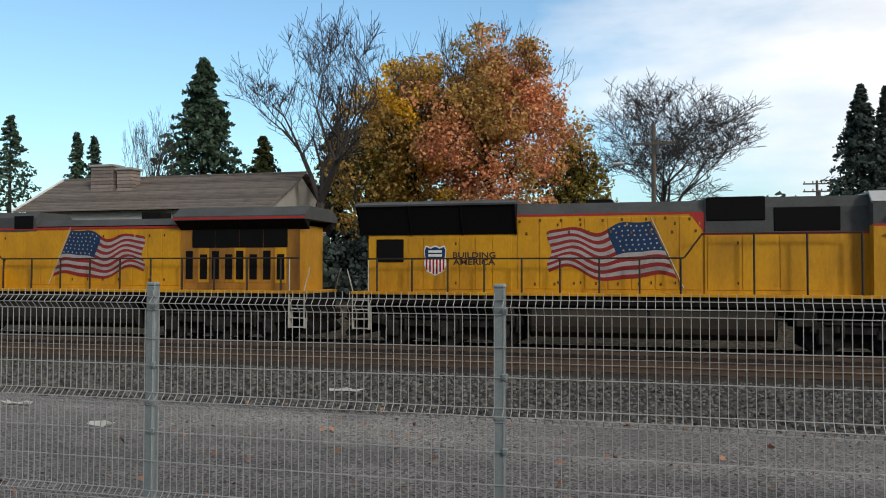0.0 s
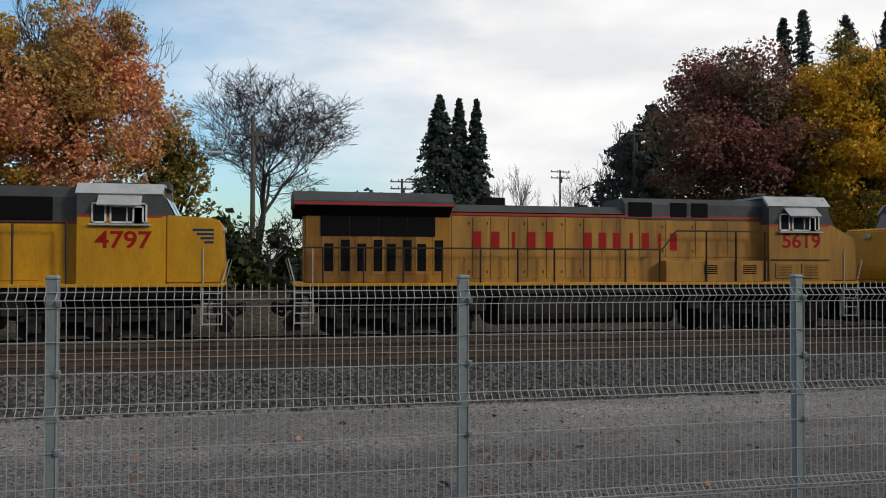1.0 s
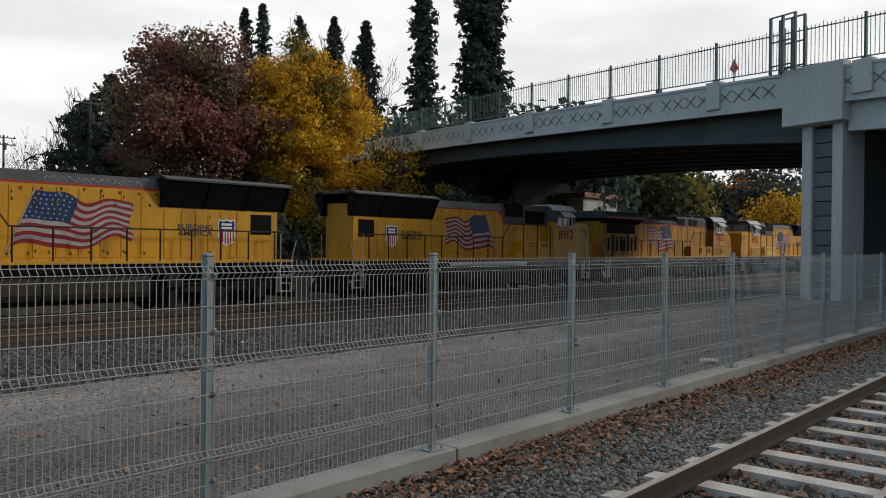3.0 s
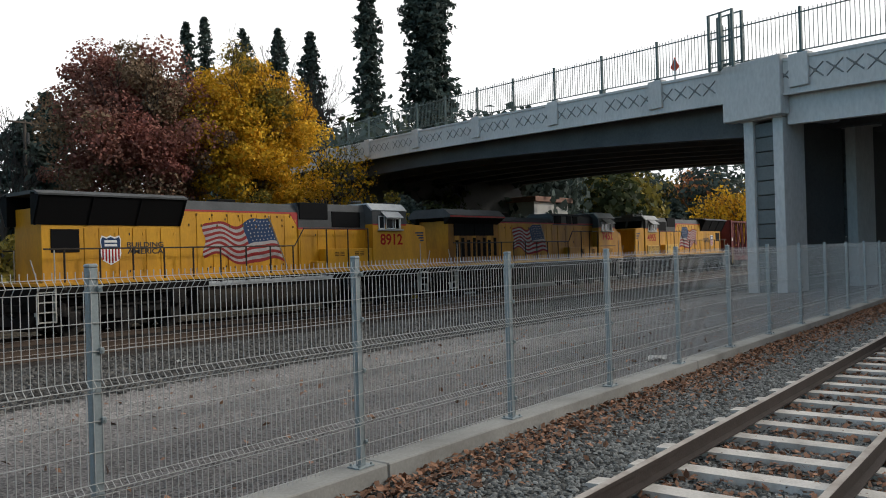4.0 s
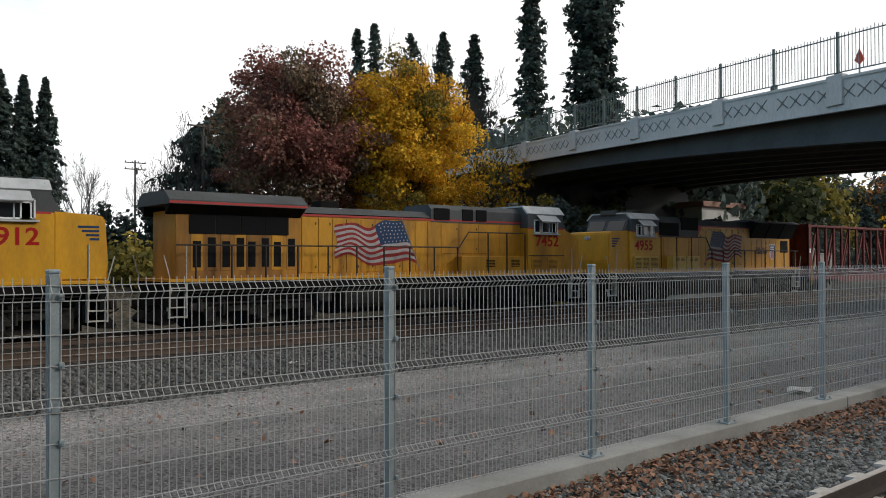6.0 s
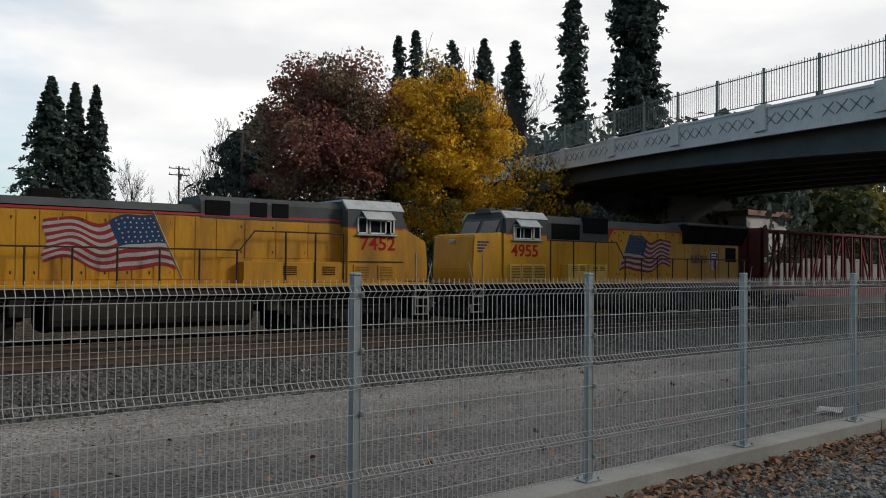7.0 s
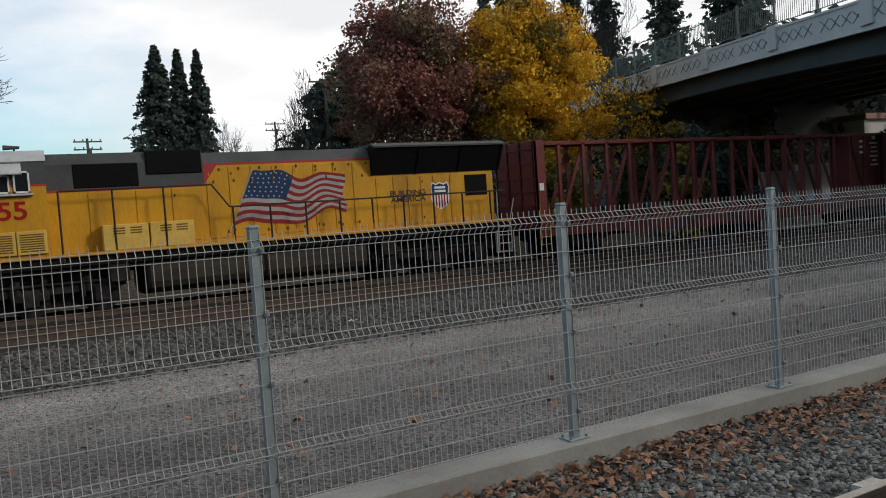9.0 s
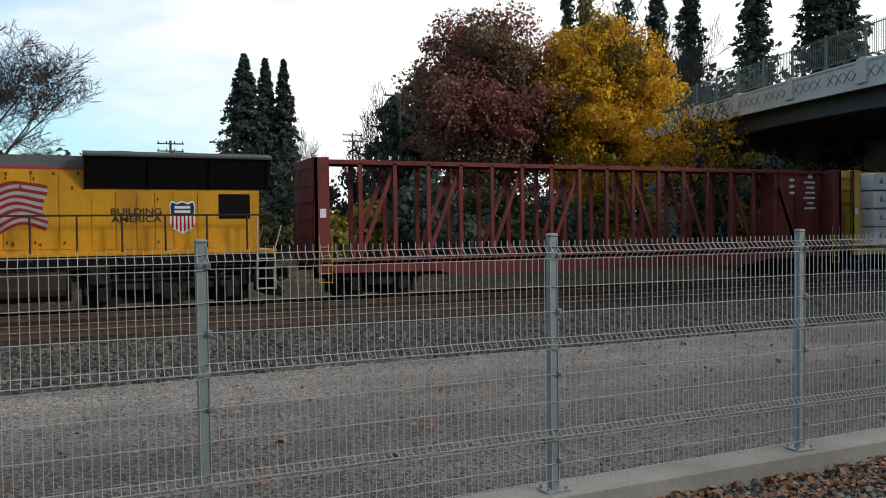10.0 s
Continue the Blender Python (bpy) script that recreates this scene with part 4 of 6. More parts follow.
def cab_front(loco, x0, x1, L, deck, zroof, ztop, body, nose_top, nose_front_z, half=1.5):
    """Wide cab from x0 to x1 and a broad nose up to L."""
    bm = B()
    prism(bm, [(x0, deck), (x1, deck), (x1, 3.85), (x0, 3.85)], -half, half, "xz")
    cab = part("cab", bm, body, loco, "wide driver's cab")
    bm = B()
    prism(bm, [(-half, 3.85), (half, 3.85), (half, 4.56), (half - 0.34, zroof - 0.06), (-half + 0.34, zroof - 0.06), (-half, 4.56)], x0, x1 - 0.12)
    up = part("cab_top", bm, GREY, loco, "grey upper cab")
    bm = B()
    prism(bm, [(-half - 0.05, 4.54), (-half + 0.32, zroof), (half - 0.32, zroof), (half + 0.05, 4.54), (half - 0.02, 4.49), (half - 0.36, zroof - 0.07), (-half + 0.36, zroof - 0.07), (-half + 0.02, 4.49)], x0 - 0.05, x1 - 0.08)
    part("cab_roof", bm, ROOFWHITE, loco, "pale cab roof")
    for s in (-1, 1):
        y = s * half
        bm = B()
        box(bm, x0, x1 - 0.1, y, y + s * 0.006, 3.80, 3.87)
        part("red_stripe", bm, RED, loco)
        window(up, x0 + 0.42, x0 + 0.85, y, s, 3.62, 4.26)
        window(up, x0 + 0.95, x0 + 1.95, y, s, 3.62, 4.16)
        window(up, x1 - 0.98, x1 - 0.55, y, s, 3.62, 4.26)
        bm = B()
        box(bm, x0 + 1.43, x0 + 1.48, y, y + s * 0.05, 3.62, 4.16)
        box(bm, x0 + 0.35, x1 - 0.45, y, y + s * 0.13, 3.54, 3.60, 0.01)
        part("window_sill", bm, ROOFWHITE, up)
        bm = B()
        prism(bm, [(y, 4.44), (y + s * 0.36, 4.14), (y + s * 0.38, 4.17), (y, 4.49)], x0 + 0.62, x1 - 0.70)
        part("sun_visor", bm, ROOFWHITE, up, "raised pale sun visor")
    # nose
    w = half - 0.08
    bm = B()
    for_pts = [(x1 - 0.02, deck), (L - 0.05, deck), (L, deck + 0.5), (L - 0.10, nose_front_z), (L - 0.30, nose_front_z + 0.08), (x1 - 0.02, nose_top)]
    prism(bm, for_pts, -w, w, "xz")
    bmesh.ops.bevel(bm, geom=bm.edges[:], offset=0.06, segments=2, affect='EDGES')
    part("nose", bm, body, loco, "blunt yellow nose")
    # windshield wall
    bm = B()
    prism(bm, [(x1 - 0.14, 3.8), (x1 + 0.28, 3.78), (x1 - 0.05, 4.45), (x1 - 0.25, zroof - 0.1)], -w + 0.1, w - 0.1, "xz")
    ws = part("windshield_wall", bm, GREY, loco)
    for a, b in ((-w + 0.2, -0.12), (0.12, w - 0.2)):
        bm = B()
        prism(bm, [(x1 + 0.24, 3.88), (x1 + 0.27, 3.90), (x1 - 0.01, 4.44), (x1 - 0.05, 4.42)], a, b, "xz")
        part("windshield", bm, GLASS, ws, "dark windshield")
    bm = B()
    box(bm, x1 - 0.35, x1 + 0.02, -0.5, 0.5, zroof - 0.12, zroof + 0.14, 0.03)
    part("number_box", bm, GREY, loco)
    bm = B()
    for yy in (-0.1, 0.1):
        rod(bm, (L - 0.06, yy, nose_front_z - 0.25), (L + 0.03, yy, nose_front_z - 0.25), 0.09, 12)
    part("headlight", bm, ROOFWHITE, loco)
    bm = B()
    rod(bm, (x0 + 0.7, 0.3, zroof), (x0 + 0.7, 0.3, zroof + 0.16), 0.03, 6)
    for k in range(3):
        rod(bm, (x0 + 0.55, 0.2 + 0.12 * k, zroof + 0.18), (x0 + 1.0, 0.2 + 0.12 * k, zroof + 0.18), 0.03, 6, 0.07)
    box(bm, x0 + 1.3, x0 + 1.9, -0.5, 0.5, zroof - 0.03, zroof + 0.10, 0.02)
    part("horn", bm, GREY, loco)
    # small wing badge on the nose side
    for s in (-1, 1) if nose_front_z > 3.5 else ():
        bm = B()
        for k in range(4):
            z = nose_front_z - 0.34 - 0.13 * k
            box(bm, L - 0.95 + 0.12 * k, L - 0.30, s * w, s * (w + 0.005), z, z + 0.075)
        part("wing_badge", bm, FLAGBLUE, loco, "blue painted wing stripes")
    return cab


def sd(u_rear, front_right, number, body=YELLOW, kind="sd70", tank_mat=TANK, tall=True, label=""):
    """Diesel with flared radiators at its rear and a dynamic brake hatch behind the cab. x from rear to nose."""
    L, deck = (20.9 if kind == "sd70" else 20.35), 1.73
    cab0, cab1 = (16.55, 19.15) if kind == "sd70" else (16.1, 18.7)
    s = -1 if front_right else 1
    loco = thing("diesel_locomotive", label, "locomotive", "locomotives of the train")
    TRAIN.append((loco, u_rear, 0 if front_right else 180))
    under_gear(loco, L, 6.2, 13.9, deck, tank_mat, kind != "sd70")
    truck(loco, 3.35, (-1.95, 0, 1.95))
    truck(loco, 17.2, (-1.95, 0, 1.95))
    hw = 0.95
    bm = B()
    prism(bm, [(-hw, deck), (hw, deck), (hw, 4.28), (-hw, 4.28)], 0.45, cab0 + 0.05)
    part("hood", bm, body, loco, "yellow engine hood")
    bm = B()
    prism(bm, [(-hw, 4.34), (hw, 4.34), (hw - 0.30, 4.72), (-hw + 0.30, 4.72)], 5.7, 11.8)
    prism(bm, [(-hw - 0.06, 3.66), (hw + 0.06, 3.66), (hw + 0.05, 4.45), (hw - 0.08, 4.78), (-hw + 0.08, 4.78), (-hw - 0.05, 4.45)], 11.8, cab0 + 0.05)
    part("hood_roof", bm, GREY, loco, "grey chamfered hood roof")
    for q in (-1, 1):
        bm = B()
        box(bm, 5.7, 11.8, q * hw, q * (hw + 0.006), 4.27, 4.345)
        part("red_stripe", bm, RED, loco)
        bm = B()
        box(bm, 11.75, cab0, q * (hw + 0.06), q * (hw + 0.068), 3.60, 3.675)
        part("red_stripe", bm, RED, loco)
        bm = B()
        prism(bm, [(11.35, 4.27), (11.80, 4.27), (11.80, 3.66)], q * hw, q * (hw + 0.026), "xz")
        part("stripe_corner", bm, RED, loco, "red stripe stepping down")
        bm = B()
        box(bm, 11.8, cab0 + 0.05, q * (hw - 0.02), q * (hw + 0.06), deck, 3.66)
        part("side_panel", bm, body, loco)
        # flared radiator box
        bm = B()
        prism(bm, [(q * hw * 0.9, 3.70), (q * (hw + 0.04), 3.70), (q * 1.46, 4.66), (q * 1.40, 4.74), (q * hw * 0.9, 4.80)], 0.15, 5.75)
        rad = part("radiator_flare", bm, GRILLE, loco, "black flared radiator intake")
        bm = B()
        prism(bm, [(q * 1.30, 4.70), (q * 1.52, 4.66), (q * 1.53, 4.72), (q * 1.2, 4.84)], 0.10, 5.80)
        part("radiator_lip", bm, GREY, rad)
        for k in range(4):
            bm = B()
            x = 0.2 + k * 1.84
            prism(bm, [(q * (hw + 0.02), 3.68), (q * (hw + 0.07), 3.68), (q * 1.50, 4.66), (q * 1.45, 4.66)], x, x + 0.05)
            part("radiator_rib", bm, GRILLE, rad)
        # rear side screen
        bm = B()
        box(bm, 0.75, 1.75, q * hw, q * (hw + 0.03), 2.75, 3.55, 0.01)
        part("rear_screen", bm, GRILLE, loco)
        # dynamic brake grilles
        bm = B()
        box(bm, 11.85, 13.6, q * (hw - 0.1), q * (hw + 0.10), 4.05, 4.80, 0.02)
        part("brake_grille", bm, GRILLE, loco, "black dynamic brake grille")
        bm = B()
        box(bm, 13.85, 15.75, q * hw, q * (hw + 0.085), 3.70, 4.44, 0.02)
        part("inlet_grille", bm, GRILLE, loco)
    bm = B()
    prism(bm, [(-1.3, 4.72), (1.3, 4.72), (1.1, 4.84), (-1.1, 4.84)], 0.15, 5.75)
    part("radiator_roof", bm, GREY, loco)
    bm = B()
    for k in range(3):
        rod(bm, (1.1 + 1.8 * k, 0, 4.80), (1.1 + 1.8 * k, 0, 4.90), 0.7, 20)
    part("radiator_fan", bm, GREY, loco)
    bm = B()
    box(bm, 8.0, 8.9, -0.4, 0.4, 4.7, 4.86, 0.03)
    part("exhaust", bm, BLACK, loco)
    y = s * hw
    door_panels(loco, [1.9, 2.45, 3.2, 3.75, 4.3, 4.9, 5.6], y, s, deck + 0.08, 3.60, body)
    door_panels(loco, [5.75, 6.5, 7.25, 8.0, 8.75, 9.5, 10.25, 11.0, 11.75], y, s, deck + 0.12, 4.2, body)
    door_panels(loco, [11.85, 12.9, 14.0, 15.4], s * (hw + 0.06), s, deck + 0.12, 3.56, body)
    fx0, fx1 = 6.85, 10.95
    if s < 0:
        wavy_flag(loco, fx0, fx1, 1.98, 4.02, y - 0.03, s, True)
    else:
        wavy_flag(loco, fx0, fx1, 1.98, 4.02, y + 0.03, s, True)
    shield(loco, 2.9, 2.80, y + s * 0.028, s)
    face = lambda x, z, yy: pose(x, yy, z, 90, 0, 0 if s < 0 else 180)
    lettering("slogan", "BUILDING", 0.27, face(4.28, 2.98, y + s * 0.03), loco, LETTER, 0.003, 1.25)
    lettering("slogan", "AMERICA", 0.27, face(4.28, 2.74, y + s * 0.03), loco, LETTER, 0.003, 1.3)
    # equipment boxes on the walkway beside the cab
    if tall and not front_right:
        for a in (12.35, 13.75):
            bm = B()
            box(bm, a, a + 1.35, s * 1.02, s * 1.46, deck, 2.52, 0.02)
            eb = part("equipment_box", bm, YELLOW_LIT, loco, "yellow equipment box, tinted paler as if lit")
            bm = B()
            for k in range(2):
                for r in range(3):
                    box(bm, a + 0.2 + 0.5 * k, a + 0.55 + 0.5 * k, s * 1.455, s * 1.466, 2.22 + r * 0.08, 2.26 + r * 0.08)
            part("vent_slot", bm, LOUVRE, eb)["kind"] = "stuff"
    if number == "5103":
        rnd = random.Random(9)
        on = lambda x, z: Vector((x, s * (hw - 0.30 * (z - 4.34) / 0.38 + 0.012), z))
        for k in range(13):
            x = 6.4 + k * 0.27
            bm = B()
            p0, p1, p2 = on(x, 4.40), on(x + rnd.uniform(0.05, 0.2), 4.58), on(x + 0.22, 4.40 + rnd.uniform(0, 0.15))
            rod(bm, p0, p1, 0.012, 4)
            rod(bm, p1, p2, 0.012, 4)
            part("scrawl", bm, FLAGWHITE, loco, "pale sprayed scrawl")
    cab_front(loco, cab0, cab1, L, deck, 4.88, 4.4, body, 3.90, 3.74)
    if not front_right:
        for a, b in ((16.65, 17.45), (17.48, 18.15), (18.18, 18.85)):
            slat_panel(loco, a, b, s * 1.5, s * 2, deck + 0.08, 2.50, 8, YELLOW_LIT)
    lettering("road_number", number, 0.74, face(cab0 + 1.35, 3.08, s * 1.506), loco, NUMRED, 0.003, 1.12, "large red painted number")
    if kind != "sd70":
        bm = B()
        box(bm, 13.0, cab0, s * 1.0, s * 1.44, deck, 2.70, 0.02)
        box(bm, 12.45, 13.0, s * 1.0, s * 1.40, deck, 2.15, 0.02)
        case = part("blower_casing", bm, body, loco, "low yellow equipment casing")
        for a in (13.6, 14.9):
            for r in range(3):
                bm = B()
                box(bm, a, a + 0.26, s * 1.435, s * 1.448, 2.36 + r * 0.075, 2.40 + r * 0.075)
                box(bm, a + 0.34, a + 0.60, s * 1.435, s * 1.448, 2.36 + r * 0.075, 2.40 + r * 0.075)
                part("vent_slot", bm, LOUVRE, case)
    # dark fasteners and lifting eyes scattered over the hood side
    rnd = random.Random(int(number))
    for k in range(26):
        x = 5.9 + k * 0.225 + rnd.uniform(-0.05, 0.05)
        z = (4.14, 3.72, 2.02)[k % 3] + rnd.uniform(-0.03, 0.03)
        bm = B()
        box(bm, x - 0.035, x + 0.035, s * (hw + 0.018), s * (hw + 0.05), z - 0.05, z + 0.05, 0.012)
        part("fastener", bm, LOUVRE, loco)
    rails_and_steps(loco, L, 11.7, cab0 - 0.3, 3.62, deck, 2.86)
    return loco


def ge(u_rear, front_right, number, body=YELLOW_OLD, flag=True, label="", title=False):
    """Diesel with a wide radiator wing over tall screens at its rear. x from rear to nose."""
    L, deck = 21.2, 1.73
    s = -1 if front_right else 1
    loco = thing("diesel_locomotive", label, "locomotive", "locomotives of the train")
    TRAIN.append((loco, u_rear, 0 if front_right else 180))
    under_gear(loco, L, 7.0, 13.6, deck, TANK_GE, True)
    truck(loco, 3.6, (-2.0, 0, 2.0))
    truck(loco, 17.4, (-2.0, 0, 2.0))
    hw = 1.0
    bm = B()
    prism(bm, [(-hw, deck), (hw, deck), (hw, 4.12), (-hw, 4.12)], 0.4, 17.6)
    part("hood", bm, body, loco, "yellow engine hood")
    bm = B()
    prism(bm, [(-hw, 4.18), (hw, 4.18), (hw - 0.25, 4.44), (-hw + 0.25, 4.44)], 5.3, 11.8)
    prism(bm, [(-hw - 0.03, 4.0), (hw + 0.03, 4.0), (hw + 0.03, 4.55), (hw - 0.2, 4.78), (-hw + 0.2, 4.78), (-hw - 0.03, 4.55)], 11.8, 17.6)
    part("hood_roof", bm, GREY, loco, "grey hood roof")
    # radiator wing
    bm = B()
    prism(bm, [(-1.5, 4.30), (1.5, 4.30), (1.5, 4.45), (1.05, 4.78), (-1.05, 4.78), (-1.5, 4.45)], 0.0, 5.35)
    wing = part("radiator_wing", bm, GREY, loco, "grey overhanging radiator cab")
    for q in (-1, 1):
        bm = B()
        box(bm, 0.0, 5.35, q * 1.5, q * 1.506, 4.32, 4.40)
        part("red_stripe", bm, RED, wing)
    bm = B()
    for q in (-1, 1):
        prism(bm, [(q * hw, 3.95), (q * 1.48, 4.30), (q * hw, 4.30)], 0.05, 5.3)
    part("wing_soffit", bm, BLACK, wing)
    for q in (-1, 1):
        bm = B()
        box(bm, 5.35, 17.5, q * (hw + 0.03), q * (hw + 0.036), 4.06, 4.14)
        part("red_stripe", bm, RED, loco)
        for k in range(4):
            bm = B()
            x = 0.9 + k * 0.98
            box(bm, x, x + 0.95, q * (hw + 0.02), q * (hw + 0.045), 3.30, 3.98)
            part("intake_screen", bm, GRILLE, loco)
        bm = B()
        box(bm, 0.42, 5.3, q * (hw - 0.02), q * (hw + 0.018), deck + 0.02, 4.1)
        part("rear_panel", bm, YELLOW_DIRTY, loco, "sooty brown-yellow panel")
        xs = [0.95, 1.5, 2.05, 2.6, 3.05, 3.6, 4.1, 4.7]
        for k, x in enumerate(xs):
            bm = B()
            box(bm, x, x + 0.44, q * hw, q * (hw + 0.03), 2.0, 3.3, 0.01)
            fr = part("screen_door", bm, YELLOW_DIRTY if k % 3 else body, loco)
            bm = B()
            box(bm, x + 0.07, x + 0.37, q * (hw + 0.02), q * (hw + 0.036), 2.12, 3.18 if k % 2 else 3.05)
            part("screen", bm, GRILLE, fr)
    y = s * hw
    door_panels(loco, [5.35, 6.1, 6.75, 7.4, 8.1, 8.8, 9.5, 10.2, 10.9, 11.6, 12.3], y, s, deck + 0.15, 4.0, body)
    door_panels(loco, [12.35, 13.4, 14.6, 15.9, 17.3], y, s, deck + 0.9, 3.95, body)
    for a, b in ((11.95, 12.85), (13.6, 14.25), (14.45, 15.1)):
        bm = B()
        box(bm, a, b, y, y + s * 0.06, 4.10, 4.62, 0.01)
        part("vent_box", bm, GRILLE, loco)
    bm = B()
    box(bm, 13.2, 17.4, s * 1.0, s * 1.44, deck, 2.50, 0.02)
    blower = part("blower_duct", bm, body, loco, "low yellow equipment casing")
    for a in (14.7, 16.3):
        bm = B()
        for r in range(5):
            box(bm, a, a + 0.55, s * 1.435, s * 1.447, 2.02 + r * 0.07, 2.06 + r * 0.07)
        part("vent_slot", bm, GRILLE, blower)["kind"] = "stuff"
    bm = B()
    box(bm, 6.6, 7.5, -0.35, 0.35, 4.42, 4.75, 0.03)
    part("exhaust", bm, BLACK, loco)
    if flag:
        wavy_flag(loco, 6.9, 11.0, 1.98, 3.98, y + s * 0.03, s, True)
    face = lambda x, z, yy: pose(x, yy, z, 90, 0, 0 if s < 0 else 180)
    if title:
        # the company's title as plain red bars of its size
        for a, b, n in ((5.95, 9.25, 5), (10.1, 14.0, 7)):
            for k in range(n):
                x = a + (b - a) * (k + 0.5) / n
                bm = B()
                w = 0.12 if (n == 5 and k == 2) or (n == 7 and k in (3, 5)) else 0.29
                box(bm, x - w / 2, x + w / 2, y + s * 0.024, y + s * 0.03, 2.88, 3.50)
                part("title_bar", bm, NUMRED, loco)
    cab_front(loco, 17.35, 20.0, L, deck, 4.92, 4.4, body, 3.92, 3.38)
    slat_panel(loco, 17.6, 18.35, s * 1.5, s, deck + 0.12, 2.42, 7, body)
    slat_panel(loco, 18.7, 19.45, s * 1.5, s, deck + 0.12, 2.42, 7, body)
    bm = B()
    box(bm, 17.4, 19.9, s * 1.5, s * 1.53, 2.52, 2.56)
    part("ledge", bm, RAILBLACK, loco)
    lettering("road_number", number, 0.74, face(18.7, 3.22, s * 1.506), loco, NUMRED, 0.003, 1.12, "large red painted number")
    rails_and_steps(loco, L, 13.6, 17.2, 3.58, deck, 2.90)
    return loco


ge(-13.65, False, "", YELLOW, True, "yellow and grey diesel locomotive with a painted flag")
sd(-11.9, True, "4797", YELLOW, label="yellow and grey diesel locomotive, white visor, red number 4797")
ge(11.2, True, "5619", YELLOW_OLD, False, "sooty faded yellow diesel locomotive with worn red lettering", True)
sd(54.9, False, "5103", YELLOW, label="yellow diesel locomotive numbered 5103 with painted flag")
sd(58.3, True, "8912", YELLOW, "sd90", label="bright yellow diesel locomotive numbered 8912 with pale reservoir")
ge(80.6, True, "7452", YELLOW_WORN, True, "yellow diesel locomotive numbered 7452 with painted flag")
sd(125.0, False, "4955", YELLOW, label="yellow diesel locomotive numbered 4955 coupled to a red car")


def centerbeam(u0, length, paint, end_paint, label, loaded=False):
    """Centre-beam flat car: end bulkheads, deep sills, an open truss along the middle."""
    car = thing("centerbeam_car", label, "freight car", "freight cars of the train")
    TRAIN.append((car, u0, 0))
    L = length
    truck(car, 2.4, (-0.89, 0.89), "car_truck")
    truck(car, L - 2.4, (-0.89, 0.89), "car_truck")
    top, deck = 4.80, 1.25
    bm = B()
    box(bm, 0.1, L - 0.1, -1.42, 1.42, deck - 0.12, deck, 0.01)
    for s in (-1, 1):
        prism(bm, [(0.1, deck - 0.02), (L - 0.1, deck - 0.02), (L - 0.1, deck - 0.38), (L - 4.6, deck - 0.45), (L - 5.4, deck - 0.62), (5.4, deck - 0.62), (4.6, deck - 0.45), (0.1, deck - 0.38)], s * 1.36, s * 1.42, "xz")
    part("deck", bm, paint, car, "steel deck and side sills")
    bm = B()
    box(bm, 0.4, L - 0.4, -0.3, 0.3, 0.62, deck - 0.1)
    part("centre_sill", bm, BLACK, car)
    for x, d in ((0.0, 1), (L, -1)):
        bm = B()
        box(bm, x, x + d * 0.16, -1.42, 1.42, deck, top, 0.02)
        bulk = part("bulkhead", bm, end_paint, car, "ribbed steel end bulkhead")
        for y in (-1.36, -0.45, 0.45, 1.36):
            bm = B()
            box(bm, x, x + d * 0.55, y - 0.06, y + 0.06, deck, top, 0.01)
            part("stiffener", bm, end_paint, bulk)
        for k in range(6):
            bm = B()
            z = deck + 0.3 + k * 0.58
            box(bm, x - d * 0.04, x + d * 0.02, -1.36, 1.36, z, z + 0.09)
            part("rib", bm, end_paint, bulk)
    for s in (-1, 1):
        bm = B()
        box(bm, 0.1, L - 0.1, s * 0.50, s * 0.62, top - 0.16, top, 0.01)
        box(bm, 0.1, L - 0.1, s * 0.10, s * 0.55, top - 0.06, top)
        part("top_chord", bm, paint, car)
    n = 18
    step = (L - 1.2) / n
    for i in range(n + 1):
        x = 0.6 + i * step
        bm = B()
        for s in (-1, 1):
            prism(bm, [(s * 0.16, deck), (s * 0.62, deck), (s * 0.62, top - 0.1), (s * 0.52, top - 0.1), (s * 0.48, deck + 0.5)], x - 0.075, x + 0.075)
        part("post", bm, paint, car)
        if i < n and i % 2 == (1 if i < n / 2 else 0):
            bm = B()
            up = i < n / 2
            for s in (-1, 1):
                a = (x, s * 0.5, deck + (0.1 if up else 3.3))
                b = (x + step, s * 0.5, deck + (3.3 if up else 0.1))
                d = Vector(b) - Vector(a)
                m = Matrix.Translation((Vector(a) + Vector(b)) / 2) @ Matrix.Rotation(-math.atan2(d.z, d.x), 4, 'Y') @ Matrix.Diagonal((d.length, 0.08, 0.15, 1))
                bmesh.ops.create_cube(bm, size=1, matrix=m)
            part("diagonal", bm, paint, car)
    # end web panels
    for a, b in ((0.17, 0.6), (L - 3.0, L - 0.3)):
        bm = B()
        box(bm, a, b, -0.54, 0.54, deck, top - 0.1)
        part("web_panel", bm, paint, car)
    # unreadable stencils as bars
    for k in range(7):
        bm = B()
        z = 4.45 - 0.24 * k
        w = (0.30, 0.75, 0.5, 0.62, 0.8, 0.4, 0.7)[k]
        box(bm, L - 1.0 - w / 2, L - 1.0 + w / 2, -0.548, -0.541, z, z + (0.26 if k == 0 else 0.09))
        part("stencil", bm, WHITE, car)
    for k in range(3):
        bm = B()
        box(bm, L - 2.3, L - 1.75 - 0.1 * k, -0.548, -0.541, 4.3 - 0.3 * k, 4.42 - 0.3 * k)
        part("stencil", bm, WHITE, car)
    bm = B()
    box(bm, 0.2, 0.42, -1.43, -1.425, 2.75, 3.05)
    part("placard", bm, WHITE, car)
